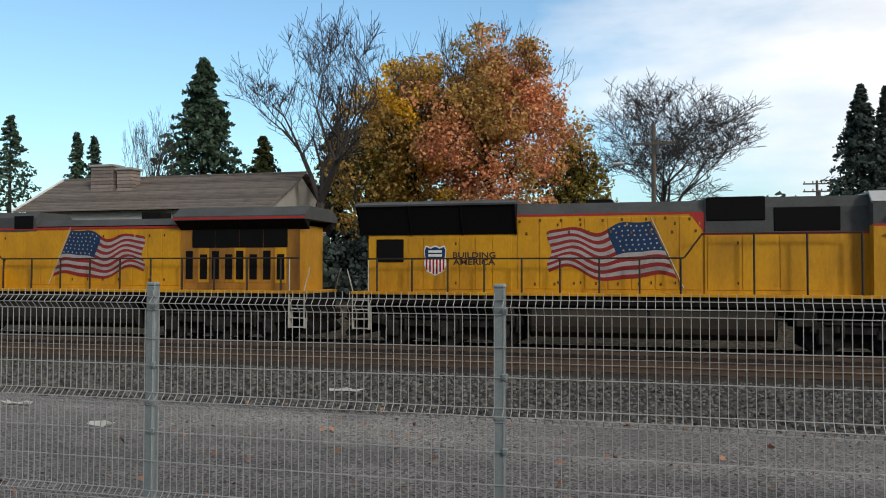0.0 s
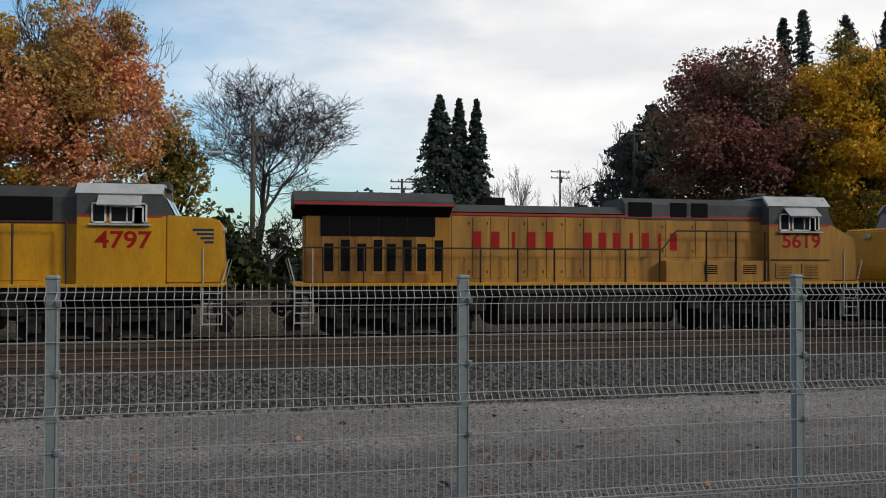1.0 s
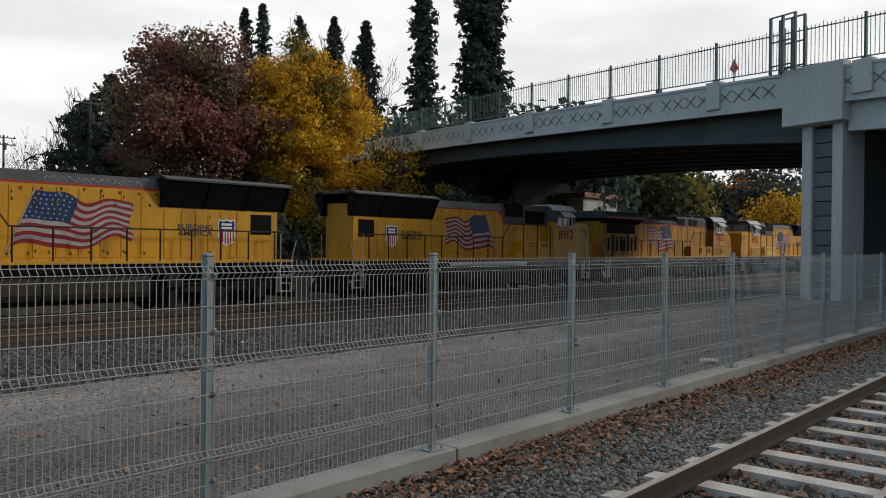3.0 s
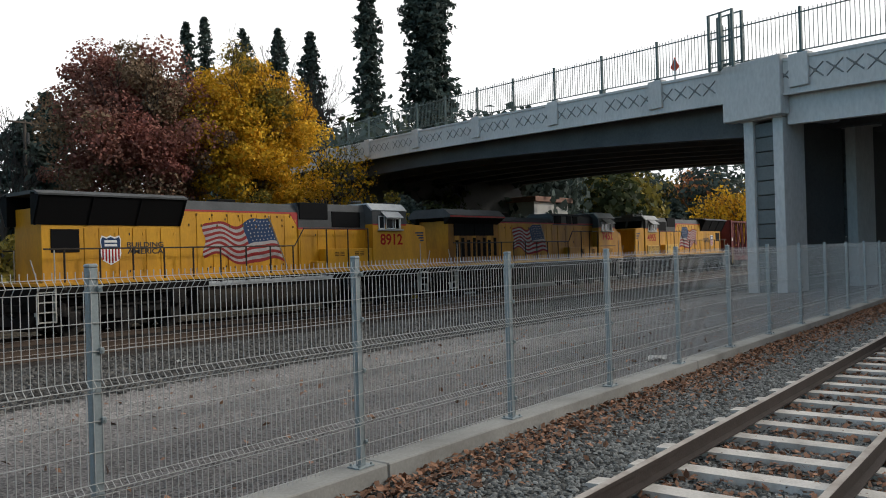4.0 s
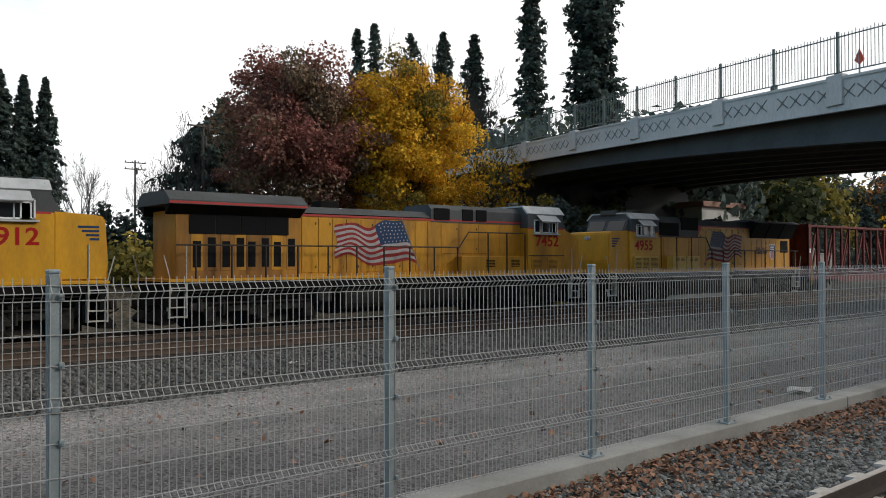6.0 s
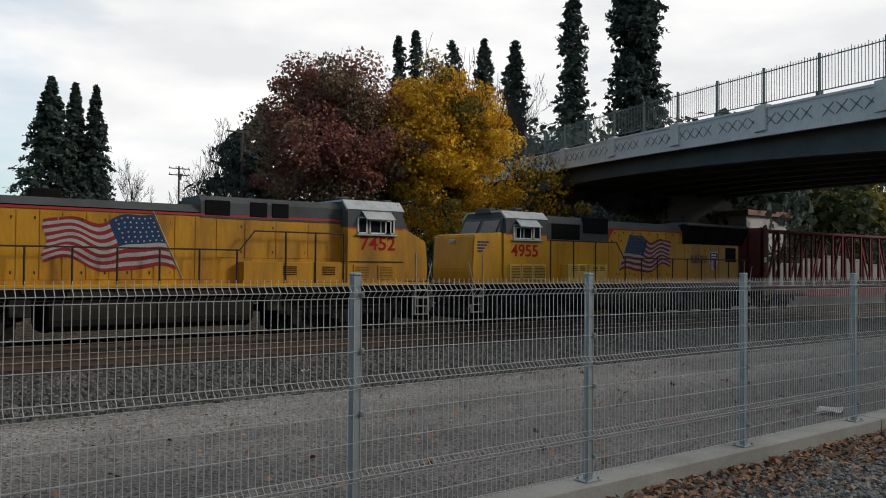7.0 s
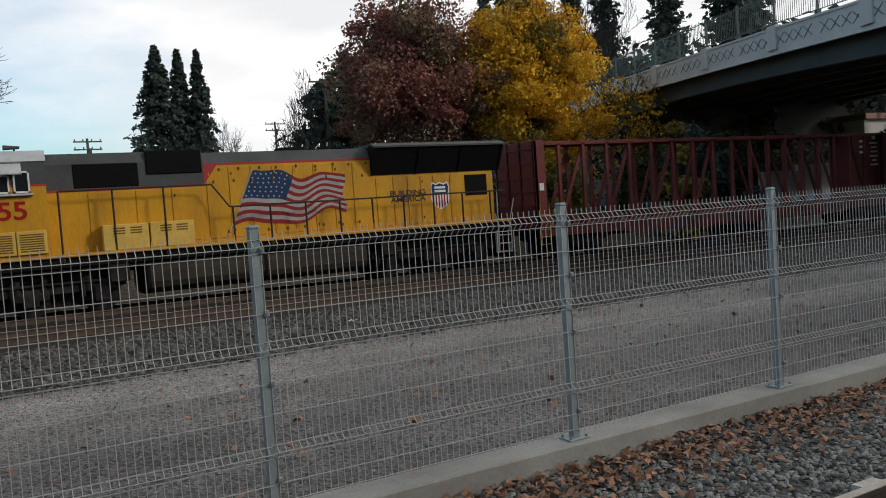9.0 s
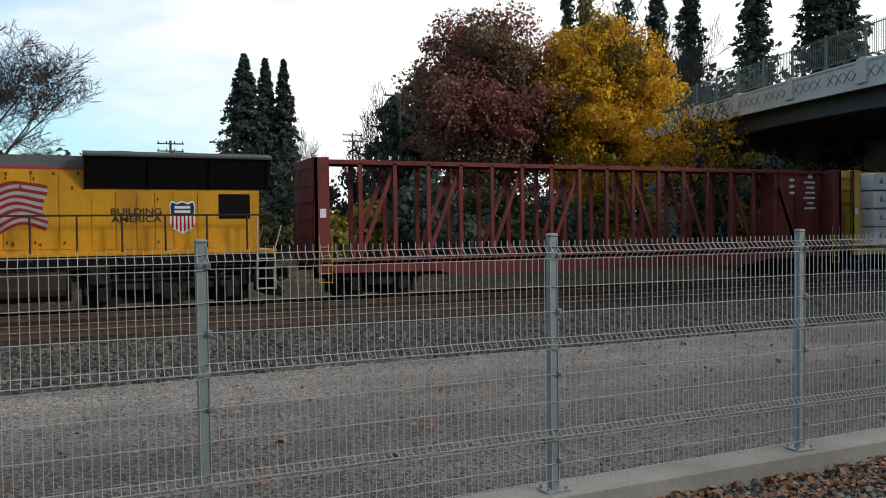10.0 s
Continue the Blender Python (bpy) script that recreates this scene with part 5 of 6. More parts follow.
    for s in (-1, 1):
        for xe, d in ((0.15, 1), (L - 0.15, -1)):
            bm = B()
            for k in range(5):
                rod(bm, (xe, s * 1.44, 0.55 + 0.3 * k), (xe + d * 0.45, s * 1.44, 0.55 + 0.3 * k), 0.015, 5)
            for q in (0, 0.45):
                rod(bm, (xe + d * q, s * 1.44, 0.5), (xe + d * q, s * 1.44, 2.2), 0.014, 5)
            part("ladder", bm, CARYEL, car, "yellow grab ladder")
    if loaded:
        for tier in range(4):
            for k in range(9):
                x = 1.5 + k * (L - 3.0) / 9
                bm = B()
                box(bm, x, x + (L - 3.0) / 9 - 0.06, -1.38, -0.64, deck + 0.06 + tier * 0.86, deck + 0.06 + tier * 0.86 + 0.80, 0.03)
                p = part("lumber_pack", bm, WRAP, car, "lumber in pale printed wrap")
                bm = B()
                for j in range(2):
                    xx = x + 0.4 + j * 1.1
                    zz = deck + 0.36 + tier * 0.86
                    prism(bm, [(xx, zz), (xx + 0.28, zz), (xx + 0.14, zz + 0.34)], -1.387, -1.381, "xz")
                    box(bm, xx + 0.35, xx + 0.75, -1.387, -1.381, zz, zz + 0.06)
                part("wrap_print", bm, WRAPBLUE, p)
    return car


centerbeam(126.3, 25.0, CARRED, CARRED, "dark red empty centre-beam flat car")
centerbeam(152.0, 24.5, CARYEL, CARYEL, "yellow centre-beam flat car loaded with wrapped lumber", True)


# ---- trees, house, poles and other surroundings ----
L_GOLD = leaf_mat("leaf_gold", (0.84, 0.50, 0.035), (0.62, 0.36, 0.03))
L_OCHRE = leaf_mat("leaf_ochre", (0.60, 0.37, 0.10), (0.38, 0.25, 0.08))
L_RED = leaf_mat("leaf_red", (0.80, 0.32, 0.19), (0.62, 0.33, 0.12))
L_DARKRED = leaf_mat("leaf_dark_red", (0.33, 0.115, 0.095), (0.24, 0.125, 0.085))
L_BROWN = leaf_mat("leaf_brown", (0.26, 0.175, 0.11), (0.19, 0.13, 0.075))
L_OLIVE = leaf_mat("leaf_olive", (0.17, 0.16, 0.04), (0.30, 0.21, 0.035))
L_GREEN = leaf_mat("leaf_green", (0.035, 0.05, 0.018), (0.06, 0.065, 0.02))
L_NEEDLE = leaf_mat("needle", (0.055, 0.095, 0.06), (0.08, 0.12, 0.075))
L_DARK = leaf_mat("needle_dark", (0.055, 0.078, 0.066), (0.078, 0.10, 0.084))


def land(y):
    """Height of the ground at y beyond the tracks."""
    return float(ground_z(y)) - 0.35


def level(y):
    return 0.055 * (y - 5.3)


def leaf_mesh(name, pts, nrm, size, material, rng, long=1.0):
    """Many small bent leaves: two triangles each, at points, facing roughly along nrm."""
    n = len(pts)
    a = rng.normal(size=(n, 3))
    t = np.cross(nrm, a)
    t /= np.linalg.norm(t, axis=1)[:, None] + 1e-9
    b = np.cross(nrm, t)
    b /= np.linalg.norm(b, axis=1)[:, None] + 1e-9
    s = size * rng.uniform(0.55, 1.35, (n, 1))
    q = np.stack([pts - t * s * 0.5 * long, pts - b * s * 0.36 + nrm * s * 0.08, pts + t * s * 0.5 * long - nrm * s * 0.1, pts + b * s * 0.36 + nrm * s * 0.08], 1).reshape(-1, 3)
    me = bpy.data.meshes.new(name)
    me.vertices.add(4 * n)
    me.vertices.foreach_set("co", q.ravel())
    me.loops.add(4 * n)
    me.loops.foreach_set("vertex_index", np.arange(4 * n))
    me.polygons.add(n)
    me.polygons.foreach_set("loop_start", np.arange(0, 4 * n, 4))
    me.polygons.foreach_set("loop_total", np.full(n, 4))
    me.update(calc_edges=True)
    me.materials.append(material)
    return me


def segs_mesh(name, segs, material, sides=4):
    """Tapered limbs from (a, b, ra, rb) segments."""
    vs, fs = [], []
    for a, b, ra, rb in segs:
        d = (b - a).normalized()
        u = d.orthogonal().normalized()
        v = d.cross(u)
        k = len(vs)
        for c, r in ((a, ra), (b, rb)):
            for j in range(sides):
                w = math.tau * j / sides
                vs.append(c + (u * math.cos(w) + v * math.sin(w)) * r)
        for j in range(sides):
            fs.append((k + j, k + (j + 1) % sides, k + sides + (j + 1) % sides, k + sides + j))
    me = bpy.data.meshes.new(name)
    me.from_pydata(vs, [], fs)
    me.materials.append(material)
    return me


def grow(rnd, base, height, spread, depth, r0, trunk=0.25, twist=0.6, up=0.35):
    """A branching skeleton: segments, and the tips of the last twigs."""
    segs, tips = [], []

    def go(p, d, ln, r, k):
        n = 3 if k > 2 else 2
        for _ in range(n):
            d2 = (d + Vector((rnd.uniform(-1, 1), rnd.uniform(-1, 1), rnd.uniform(-0.6, 1))) * 0.16).normalized()
            q = p + d2 * ln / n
            segs.append((p, q, r, r * 0.86))
            p, d, r = q, d2, r * 0.86
            if k < depth and k > 0 and rnd.random() < 0.75:
                sd_ = Vector((rnd.uniform(-1, 1), rnd.uniform(-1, 1), rnd.uniform(-0.3, 0.9))).normalized()
                go(p, (d * 0.5 + sd_ * 0.8).normalized(), ln * rnd.uniform(0.42, 0.6), r * 0.5, k + 2)
        if k >= depth:
            tips.append(p)
            return
        for i in range(rnd.choice((2, 3)) if k else 5):
            ang = rnd.uniform(0, math.tau)
            lean = rnd.uniform(0.45, 1.25) * twist / 0.6
            side = Vector((math.cos(ang) * spread, math.sin(ang) * spread, 0))
            d2 = (d * (0.8 if i else 1.2) + side * lean + Vector((0, 0, up * rnd.uniform(-0.4, 0.8)))).normalized()
            go(p, d2, ln * rnd.uniform(0.66, 0.86), r * rnd.uniform(0.55, 0.72), k + 1)

    go(Vector(base), Vector((rnd.uniform(-0.06, 0.06), rnd.uniform(-0.06, 0.06), 1)), height * trunk, r0, 0)
    return segs, tips


def fit_tree(segs, tips, base, height, half):
    """Scale a skeleton so that it is as tall and as wide as wanted."""
    pts = [s[1] for s in segs]
    top = max(p.z for p in pts) - base[2]
    rr = sorted(math.hypot(p.x - base[0], p.y - base[1]) for p in pts)[int(len(pts) * 0.985)]
    kz, kr = height / top, half / rr
    f = lambda p: Vector((base[0] + (p.x - base[0]) * kr, base[1] + (p.y - base[1]) * kr, base[2] + (p.z - base[2]) * kz))
    return [(f(a), f(b), ra, rb) for a, b, ra, rb in segs], [f(p) for p in tips]


def bare_tree(x, y, z0, top, half, seed, depth=6, r0=0.35, trunk=0.22, label="leafless tree with a fine grey twig crown", twist=0.6, up=0.35):
    x, z0, top = x * 0.986, land(y), top - level(y)
    rnd = random.Random(seed)
    segs, tips = grow(rnd, (0, 0, 0), top - z0, 1.0, depth, r0, trunk, twist, up)
    segs, tips = fit_tree(segs, tips, (0, 0, 0), top - z0, half)
    t = thing("bare_tree", label, "tree", "", pose(x, y, z0))
    big = [s for s in segs if s[2] > 0.075]
    small = [(a, b, max(ra, 0.016), max(rb, 0.013)) for a, b, ra, rb in segs if ra <= 0.075]
    ob = new("trunk", segs_mesh("trunk", big, BARK, 7))
    ob.parent = t
    ob = new("twig_crown", segs_mesh("twig_crown", small, TWIG, 3))
    ob.parent = t
    ob["kind"] = "stuff"
    return t


def leafy_tree(x, y, z0, crown0, top, half, leaves, n, size, seed, label, bare=0.0, depth_half=None, lump=0.34):
    """Trunk and limbs, and a crown of leaves set in clumps with gaps between them."""
    x, z0, top, crown0 = x * 0.986, land(y), top - level(y), crown0 - level(y)
    rnd = random.Random(seed)
    rng = np.random.default_rng(seed)
    t = thing("autumn_tree", label, "tree", "", pose(x, y, z0))
    segs, tips = grow(rnd, (0, 0, 0), top - z0, 0.8, 5, 0.32, 0.24)
    segs, tips = fit_tree(segs, tips, (0, 0, 0), (top - z0) * 0.97, half * 0.95)
    ob = new("trunk", segs_mesh("trunk", [s for s in segs if s[2] > 0.05], BARK, 6))
    ob.parent = t
    ob = new("branch", segs_mesh("branch", [(a, b, max(ra, 0.014), max(rb, 0.012)) for a, b, ra, rb in segs if ra <= 0.05], TWIG, 3))
    ob.parent = t
    ob["kind"] = "stuff"
    h = (top - crown0) / 2
    cz = (top + crown0) / 2 - z0
    dh = depth_half or half
    # clump centres on and inside an uneven ovoid
    m = 420
    u = rng.normal(size=(m, 3))
    u /= np.linalg.norm(u, axis=1)[:, None]
    rad = rng.uniform(0.05, 1.0, m) ** 0.5
    egg = 1 - 0.22 * np.clip(u[:, 2], 0, 1)
    wob = np.array([1 + 0.42 * noise.noise((v[0] * 1.7 + seed, v[1] * 1.7, v[2] * 1.7)) for v in u])
    c = u * rad[:, None] * (wob * egg)[:, None] * np.array([half, dh, h]) * 0.92
    c[:, 2] += cz
    cr = rng.uniform(0.5, 1.3, m) * lump * half * 0.48
    for name, mat_, share in leaves:
        k = int(n * share)
        if len(leaves) == 1:
            pick = rng.integers(0, m, k)
        else:
            # each colour keeps to its own clumps
            own = np.array([noise.noise((p[0] * 0.25 + 7, p[1] * 0.25, p[2] * 0.2 + hash(name) % 1)) for p in c])
            idx = np.arange(m)[np.argsort(own + rng.normal(0, 0.12, m))]
            lo = sum(s for _, _, s in leaves[:[q[0] for q in leaves].index(name)])
            sub = idx[int(m * lo):max(int(m * lo) + 1, int(m * (lo + share)))]
            pick = rng.choice(sub, k)
        d = rng.normal(size=(k, 3))
        d /= np.linalg.norm(d, axis=1)[:, None]
        pts = c[pick] + d * (cr[pick] * rng.uniform(0.3, 1.0, k) ** 0.5)[:, None] * np.array([1.1, 1.1, 0.85])
        nr = d * 0.7 + rng.normal(0, 0.6, (k, 3)) + np.array([0, 0, 0.3])
        nr /= np.linalg.norm(nr, axis=1)[:, None]
        ob = new("crown", leaf_mesh("crown", pts, nr, size, mat_, rng))
        ob.parent = t
        ob["kind"] = "stuff"
    return t


def conifer(x, y, z0, top, half, seed, material=L_NEEDLE, n=6000, size=0.5, name="conifer", label="tall dark green conifer tree", narrow=False, start=0.06):
    """A tapering trunk with whorls of drooping boughs, each bough a spray of needle tufts."""
    x, z0, top = x * 0.986, land(y), top - level(y)
    rng = np.random.default_rng(seed)
    h = top - z0
    t = thing(name, label, "tree", "", pose(x, y, z0))
    segs = [(Vector((0, 0, -0.4)), Vector((0, 0, h * 0.98)), 0.022 * h, 0.02)]
    nb = int(h * (17 if narrow else 11))
    f = start + (1 - start) * (np.arange(nb) + rng.uniform(0, 1, nb)) / nb
    ang = rng.uniform(0, math.tau, nb)
    prof = (1 - f) ** (0.55 if narrow else 0.85) if not narrow else np.minimum(1.0, (1 - f) * 3.2) ** 0.8 * (0.8 + 0.2 * np.sin(f * 23 + seed))
    ln = half * (1.25 if narrow else 1.35) * prof * rng.uniform(0.62, 1.12, nb) + 0.12
    per = max(6, n // nb)
    s = rng.uniform(0.08, 1, (nb, per)) ** 0.7
    cx = np.cos(ang)[:, None] * ln[:, None] * s
    cy = np.sin(ang)[:, None] * ln[:, None] * s
    droop = (-0.30 if not narrow else 0.15) * ln[:, None] * s ** 1.6
    cz = (f * h)[:, None] + droop
    wdt = (0.16 if not narrow else 0.22) * ln[:, None] * (1.15 - s) + 0.10
    pts = np.stack([cx, cy, cz], -1) + rng.normal(0, 1, (nb, per, 3)) * wdt[..., None] * np.array([1, 1, 0.55])
    pts = pts.reshape(-1, 3)
    out = pts * np.array([1, 1, 0])
    out /= np.linalg.norm(out, axis=1)[:, None] + 1e-6
    nr = rng.normal(0, 0.55, pts.shape) + np.array([0, 0, 0.6]) + out * 0.4
    nr /= np.linalg.norm(nr, axis=1)[:, None]
    ob = new("trunk", segs_mesh("trunk", segs, BARK, 7))
    ob.parent = t
    ob = new("crown", leaf_mesh("crown", pts, nr, size, material, rng, 1.3))
    ob.parent = t
    ob["kind"] = "stuff"
    return t


def shrub(x, y, z0, top, half, material, seed, n=2500, size=0.3, label="dense dark shrub on the bank", dh=None):
    x, z0, top = x * 0.986, land(y), top - level(y)
    rng = np.random.default_rng(seed)
    rnd = random.Random(seed)
    t = thing("shrub", label, "shrub", "", pose(x, y, z0))
    h = top - z0
    m = 40
    u = rng.normal(size=(m, 3))
    u[:, 2] = np.abs(u[:, 2])
    u /= np.linalg.norm(u, axis=1)[:, None]
    c = u * rng.uniform(0.2, 0.95, (m, 1)) * np.array([half, dh or half, h * 0.85])
    k = rng.integers(0, m, n)
    d = rng.normal(size=(n, 3))
    d /= np.linalg.norm(d, axis=1)[:, None]
    pts = c[k] + d * rng.uniform(0.1, 0.34, (n, 1)) * min(half, h) * np.array([1, 1, 0.8])
    pts[:, 2] = np.maximum(pts[:, 2], 0.02)
    nr = d + rng.normal(0, 0.5, d.shape)
    nr /= np.linalg.norm(nr, axis=1)[:, None]
    segs = []
    for i in range(9):
        e = Vector(c[i % m])
        segs.append((Vector((rnd.uniform(-0.2, 0.2), rnd.uniform(-0.2, 0.2), -0.3)), e * 0.6, 0.05, 0.03))
        segs.append((e * 0.6, e * 1.05, 0.03, 0.012))
    ob = new("stem", segs_mesh("stem", segs, BARK, 4))
    ob.parent = t
    ob["kind"] = "stuff"
    ob = new("foliage", leaf_mesh("foliage", pts, nr, size, material, rng))
    ob.parent = t
    ob["kind"] = "stuff"
    return t


# autumn trees
leafy_tree(-19.0, 56, 3, 5.5, 22.3, 5.9, [("a", L_OCHRE, 0.72), ("b", L_GOLD, 0.28)], 44000, 0.23, 11, "tall autumn tree with thinning ochre and yellow leaves")
leafy_tree(-12.4, 54, 3, 7.0, 22.6, 6.2, [("a", L_RED, 0.66), ("b", L_OCHRE, 0.34)], 46000, 0.23, 12, "tall autumn tree with orange and coral red leaves")
leafy_tree(-21.0, 53, 3, 5.5, 16.5, 4.2, [("a", L_OCHRE, 0.6), ("b", L_OLIVE, 0.4)], 5000, 0.25, 18, "half-bare tree with a few ochre leaves")
leafy_tree(-7.2, 57, 3, 6.5, 14.6, 2.6, [("a", L_OLIVE, 1.0)], 5000, 0.28, 13, "small olive and yellow autumn tree")
leafy_tree(30.1, 49, 2.5, 4.0, 20.5, 6.3, [("a", L_DARKRED, 0.72), ("b", L_BROWN, 0.28)], 80000, 0.24, 14, "round dark wine-red autumn tree", lump=0.4)
leafy_tree(37.1, 46, 2.5, 4.8, 20.1, 5.8, [("a", L_GOLD, 0.84), ("b", L_OLIVE, 0.16)], 80000, 0.225, 15, "broad golden yellow autumn tree", lump=0.36)
leafy_tree(122, 40, 1, 3.0, 13.5, 6.0, [("a", L_GOLD, 1.0)], 4000, 0.5, 16, "distant yellow autumn tree")
leafy_tree(140, 52, 1, 4.0, 20, 6.0, [("a", L_RED, 0.5), ("b", L_OCHRE, 0.5)], 4000, 0.6, 17, "distant russet autumn tree")
# leafless trees
bare_tree(-21.9, 46, 2.6, 20.9, 6.2, 21, 6, 0.36, 0.2, "tall leafless tree with spreading dark limbs", 0.75, 0.15)
bare_tree(-50.2, 70, 3, 22.2, 3.6, 22, 5, 0.3)
bare_tree(-1.9, 62, 3, 19.3, 8.7, 23, 7, 0.30, 0.13, "round-crowned leafless tree with fine twigs", 0.75, 0.1)
bare_tree(27.6, 90, 3, 18.4, 3.8, 24, 5, 0.3)
bare_tree(35.6, 90, 3, 18.5, 3.2, 25, 5, 0.3)
bare_tree(23.3, 53, 2.8, 14.6, 2.6, 26, 5, 0.2)
leafy_tree(45.6, 46.5, 2.8, 4.0, 14.6, 4.2, [("a", L_GOLD, 0.6), ("b", L_OLIVE, 0.4)], 3400, 0.28, 27, "nearly bare tree with a few yellow leaves")
bare_tree(58.0, 60, 3, 24.0, 5.0, 28, 6, 0.3)
bare_tree(-1.0, 41, 1.8, 6.8, 3.0, 29, 5, 0.12, 0.15, "low leafless brush behind the tracks")
bare_tree(4.5, 42, 1.8, 6.4, 3.0, 30, 5, 0.12, 0.15, "low leafless brush behind the tracks")
# conifers
conifer(-50.8, 80, 3, 29.6, 8.0, 31, n=16000)
conifer(-84.1, 100, 3, 27.2, 3.4, 32, n=3500)
conifer(-82.0, 101, 3, 26.8, 3.2, 33, n=3500)
conifer(-86.5, 90, 3, 27.4, 6.0, 34, n=3500, label="open-crowned conifer with level boughs")
conifer(-40.8, 75, 3, 19.4, 4.2, 35, L_GREEN, n=4000)
conifer(-26.4, 60, 3, 16.5, 4.2, 36, L_DARK, n=5000)
conifer(-22.5, 63, 3, 14.5, 4.5, 37, L_DARK, n=5000)
conifer(-73.0, 85, 3, 17.5, 3.5, 38, n=3000)
conifer(39.6, 185, 3.0, 50.8, 10.0, 41, L_DARK, n=12000, size=0.9)
conifer(44.6, 186, 3.0, 50.4, 6.0, 42, L_DARK, n=9000, size=0.9)
conifer(48.6, 185, 3.0, 50.2, 5.6, 43, L_DARK, n=9000, size=0.9)
conifer(66.6, 76, 3, 33.6, 1.5, 44, L_DARK, n=6000, narrow=True, label="narrow dark columnar conifer")
conifer(66.2, 70, 3, 31.6, 2.0, 45, L_DARK, n=6000, narrow=True, label="narrow dark columnar conifer")
conifer(65.3, 60, 3, 36.0, 1.6, 46, L_DARK, n=7000, narrow=True, label="slender dark uneven conifer")
conifer(75.6, 60, 3, 43.0, 2.9, 47, L_DARK, n=20000, size=0.6, narrow=True, label="tall dense columnar conifer")
conifer(63.4, 90, 3, 37.2, 2.0, 48, L_DARK, n=4000, narrow=True)
conifer(66.2, 90, 3, 38.4, 2.0, 49, L_DARK, n=4000, narrow=True)
conifer(72.6, 90, 3, 38.2, 3.2, 50, L_DARK, n=4000, narrow=True)
conifer(27.6, 60, 3, 15.2, 2.6, 51, L_DARK, n=4000, narrow=True)
conifer(30.2, 61, 3, 17.8, 2.4, 52, L_DARK, n=4000, narrow=True)
# dark growth behind the tracks and under the bridge
rs = random.Random(60)
for i in range(16):
    shrub(-34 + i * 4.6 + rs.uniform(-1, 1), 41.0 + rs.uniform(-1.0, 2.0), 1.7, 6.5 + rs.uniform(-0.4, 1.6), 3.6, rs.choice((L_GREEN, L_DARK, L_DARK, L_GREEN, L_OLIVE)), 61 + i, 5200, 0.36)
for i in range(7):
    shrub(19.5 + i * 2.2, 63 + rs.uniform(-1, 1), 3.0, 9.5 + i * 0.7 + rs.uniform(0, 0.8), 2.8, L_DARK, 81 + i, 3000, 0.4, "tall dark evergreen hedge")
for i in range(12):
    shrub(43 + i * 4.5 + rs.uniform(-1, 1), 40 + rs.uniform(-1, 3), 1.8, 8.0 + rs.uniform(0, 2.0), 3.8, rs.choice((L_GREEN, L_DARK, L_DARK)), 91 + i, 2600, 0.35)
for i in range(9):
    conifer(62 + i * 9 + rs.uniform(-2, 2), 46 + rs.uniform(0, 5), 1.8, 11.5 + rs.uniform(-1, 3.0), 5.5, 111 + i, rs.choice((L_DARK, L_GREEN)), 3500, 0.6, "conifer", "dark tree beyond the bridge", start=0.02)
shrub(39.2, 34.5, 0.6, 9.0, 1.7, L_OLIVE, 130, 2500, 0.28, "green shrub climbing beside the bridge")
shrub(43.5, 35.5, 0.8, 7.5, 2.6, L_DARK, 131, 4500, 0.3)
shrub(41.5, 36.0, 0.8, 9.0, 2.8, L_DARK, 133, 5500, 0.3)
shrub(45.5, 37.0, 0.8, 9.0, 3.0, L_GREEN, 134, 5500, 0.3)
shrub(48, 36.5, 1.0, 7.6, 3.0, L_DARK, 132, 4500, 0.3)


def far_woods():
    """The dark mixed wood beyond the bridge: trunks and a mass of leaves, too dense to tell apart."""
    rng = np.random.default_rng(140)
    w = thing("far_woods", "dense dark wood beyond the bridge", "woods")
    w["kind"] = "stuff"
    n = 46
    cx, cy = rng.uniform(54, 175, n), rng.uniform(46, 72, n)
    top = rng.uniform(10.5, 18, n) + (cy - 47) * 0.09
    for name, mat_, lo, hi in (("crown", L_DARK, 0, 24), ("crown", L_GREEN, 24, 38), ("crown", L_OLIVE, 38, 46)):
        k = 1500 * (hi - lo)
        pick = rng.integers(lo, hi, k)
        d = rng.normal(size=(k, 3))
        d /= np.linalg.norm(d, axis=1)[:, None]
        r = rng.uniform(0.1, 1, (k, 1)) ** 0.4
        pts = np.stack([cx[pick], cy[pick], top[pick] * 0.52], -1) + d * r * np.stack([top[pick] * 0.42, top[pick] * 0.42, top[pick] * 0.5], -1)
        pts += rng.normal(0, 0.35, pts.shape)
        nr = d + rng.normal(0, 0.5, d.shape)
        nr /= np.linalg.norm(nr, axis=1)[:, None]
        ob = new(name, leaf_mesh(name, pts, nr, 1.0, mat_, rng))
        ob.parent = w
        ob["kind"] = "stuff"
    ob = new("trunk", segs_mesh("trunk", [(Vector((a, b, 0)), Vector((a, b, t * 0.8)), 0.3, 0.1) for a, b, t in zip(cx, cy, top)], BARK, 5))
    ob.parent = w
    ob["kind"] = "stuff"


far_woods()


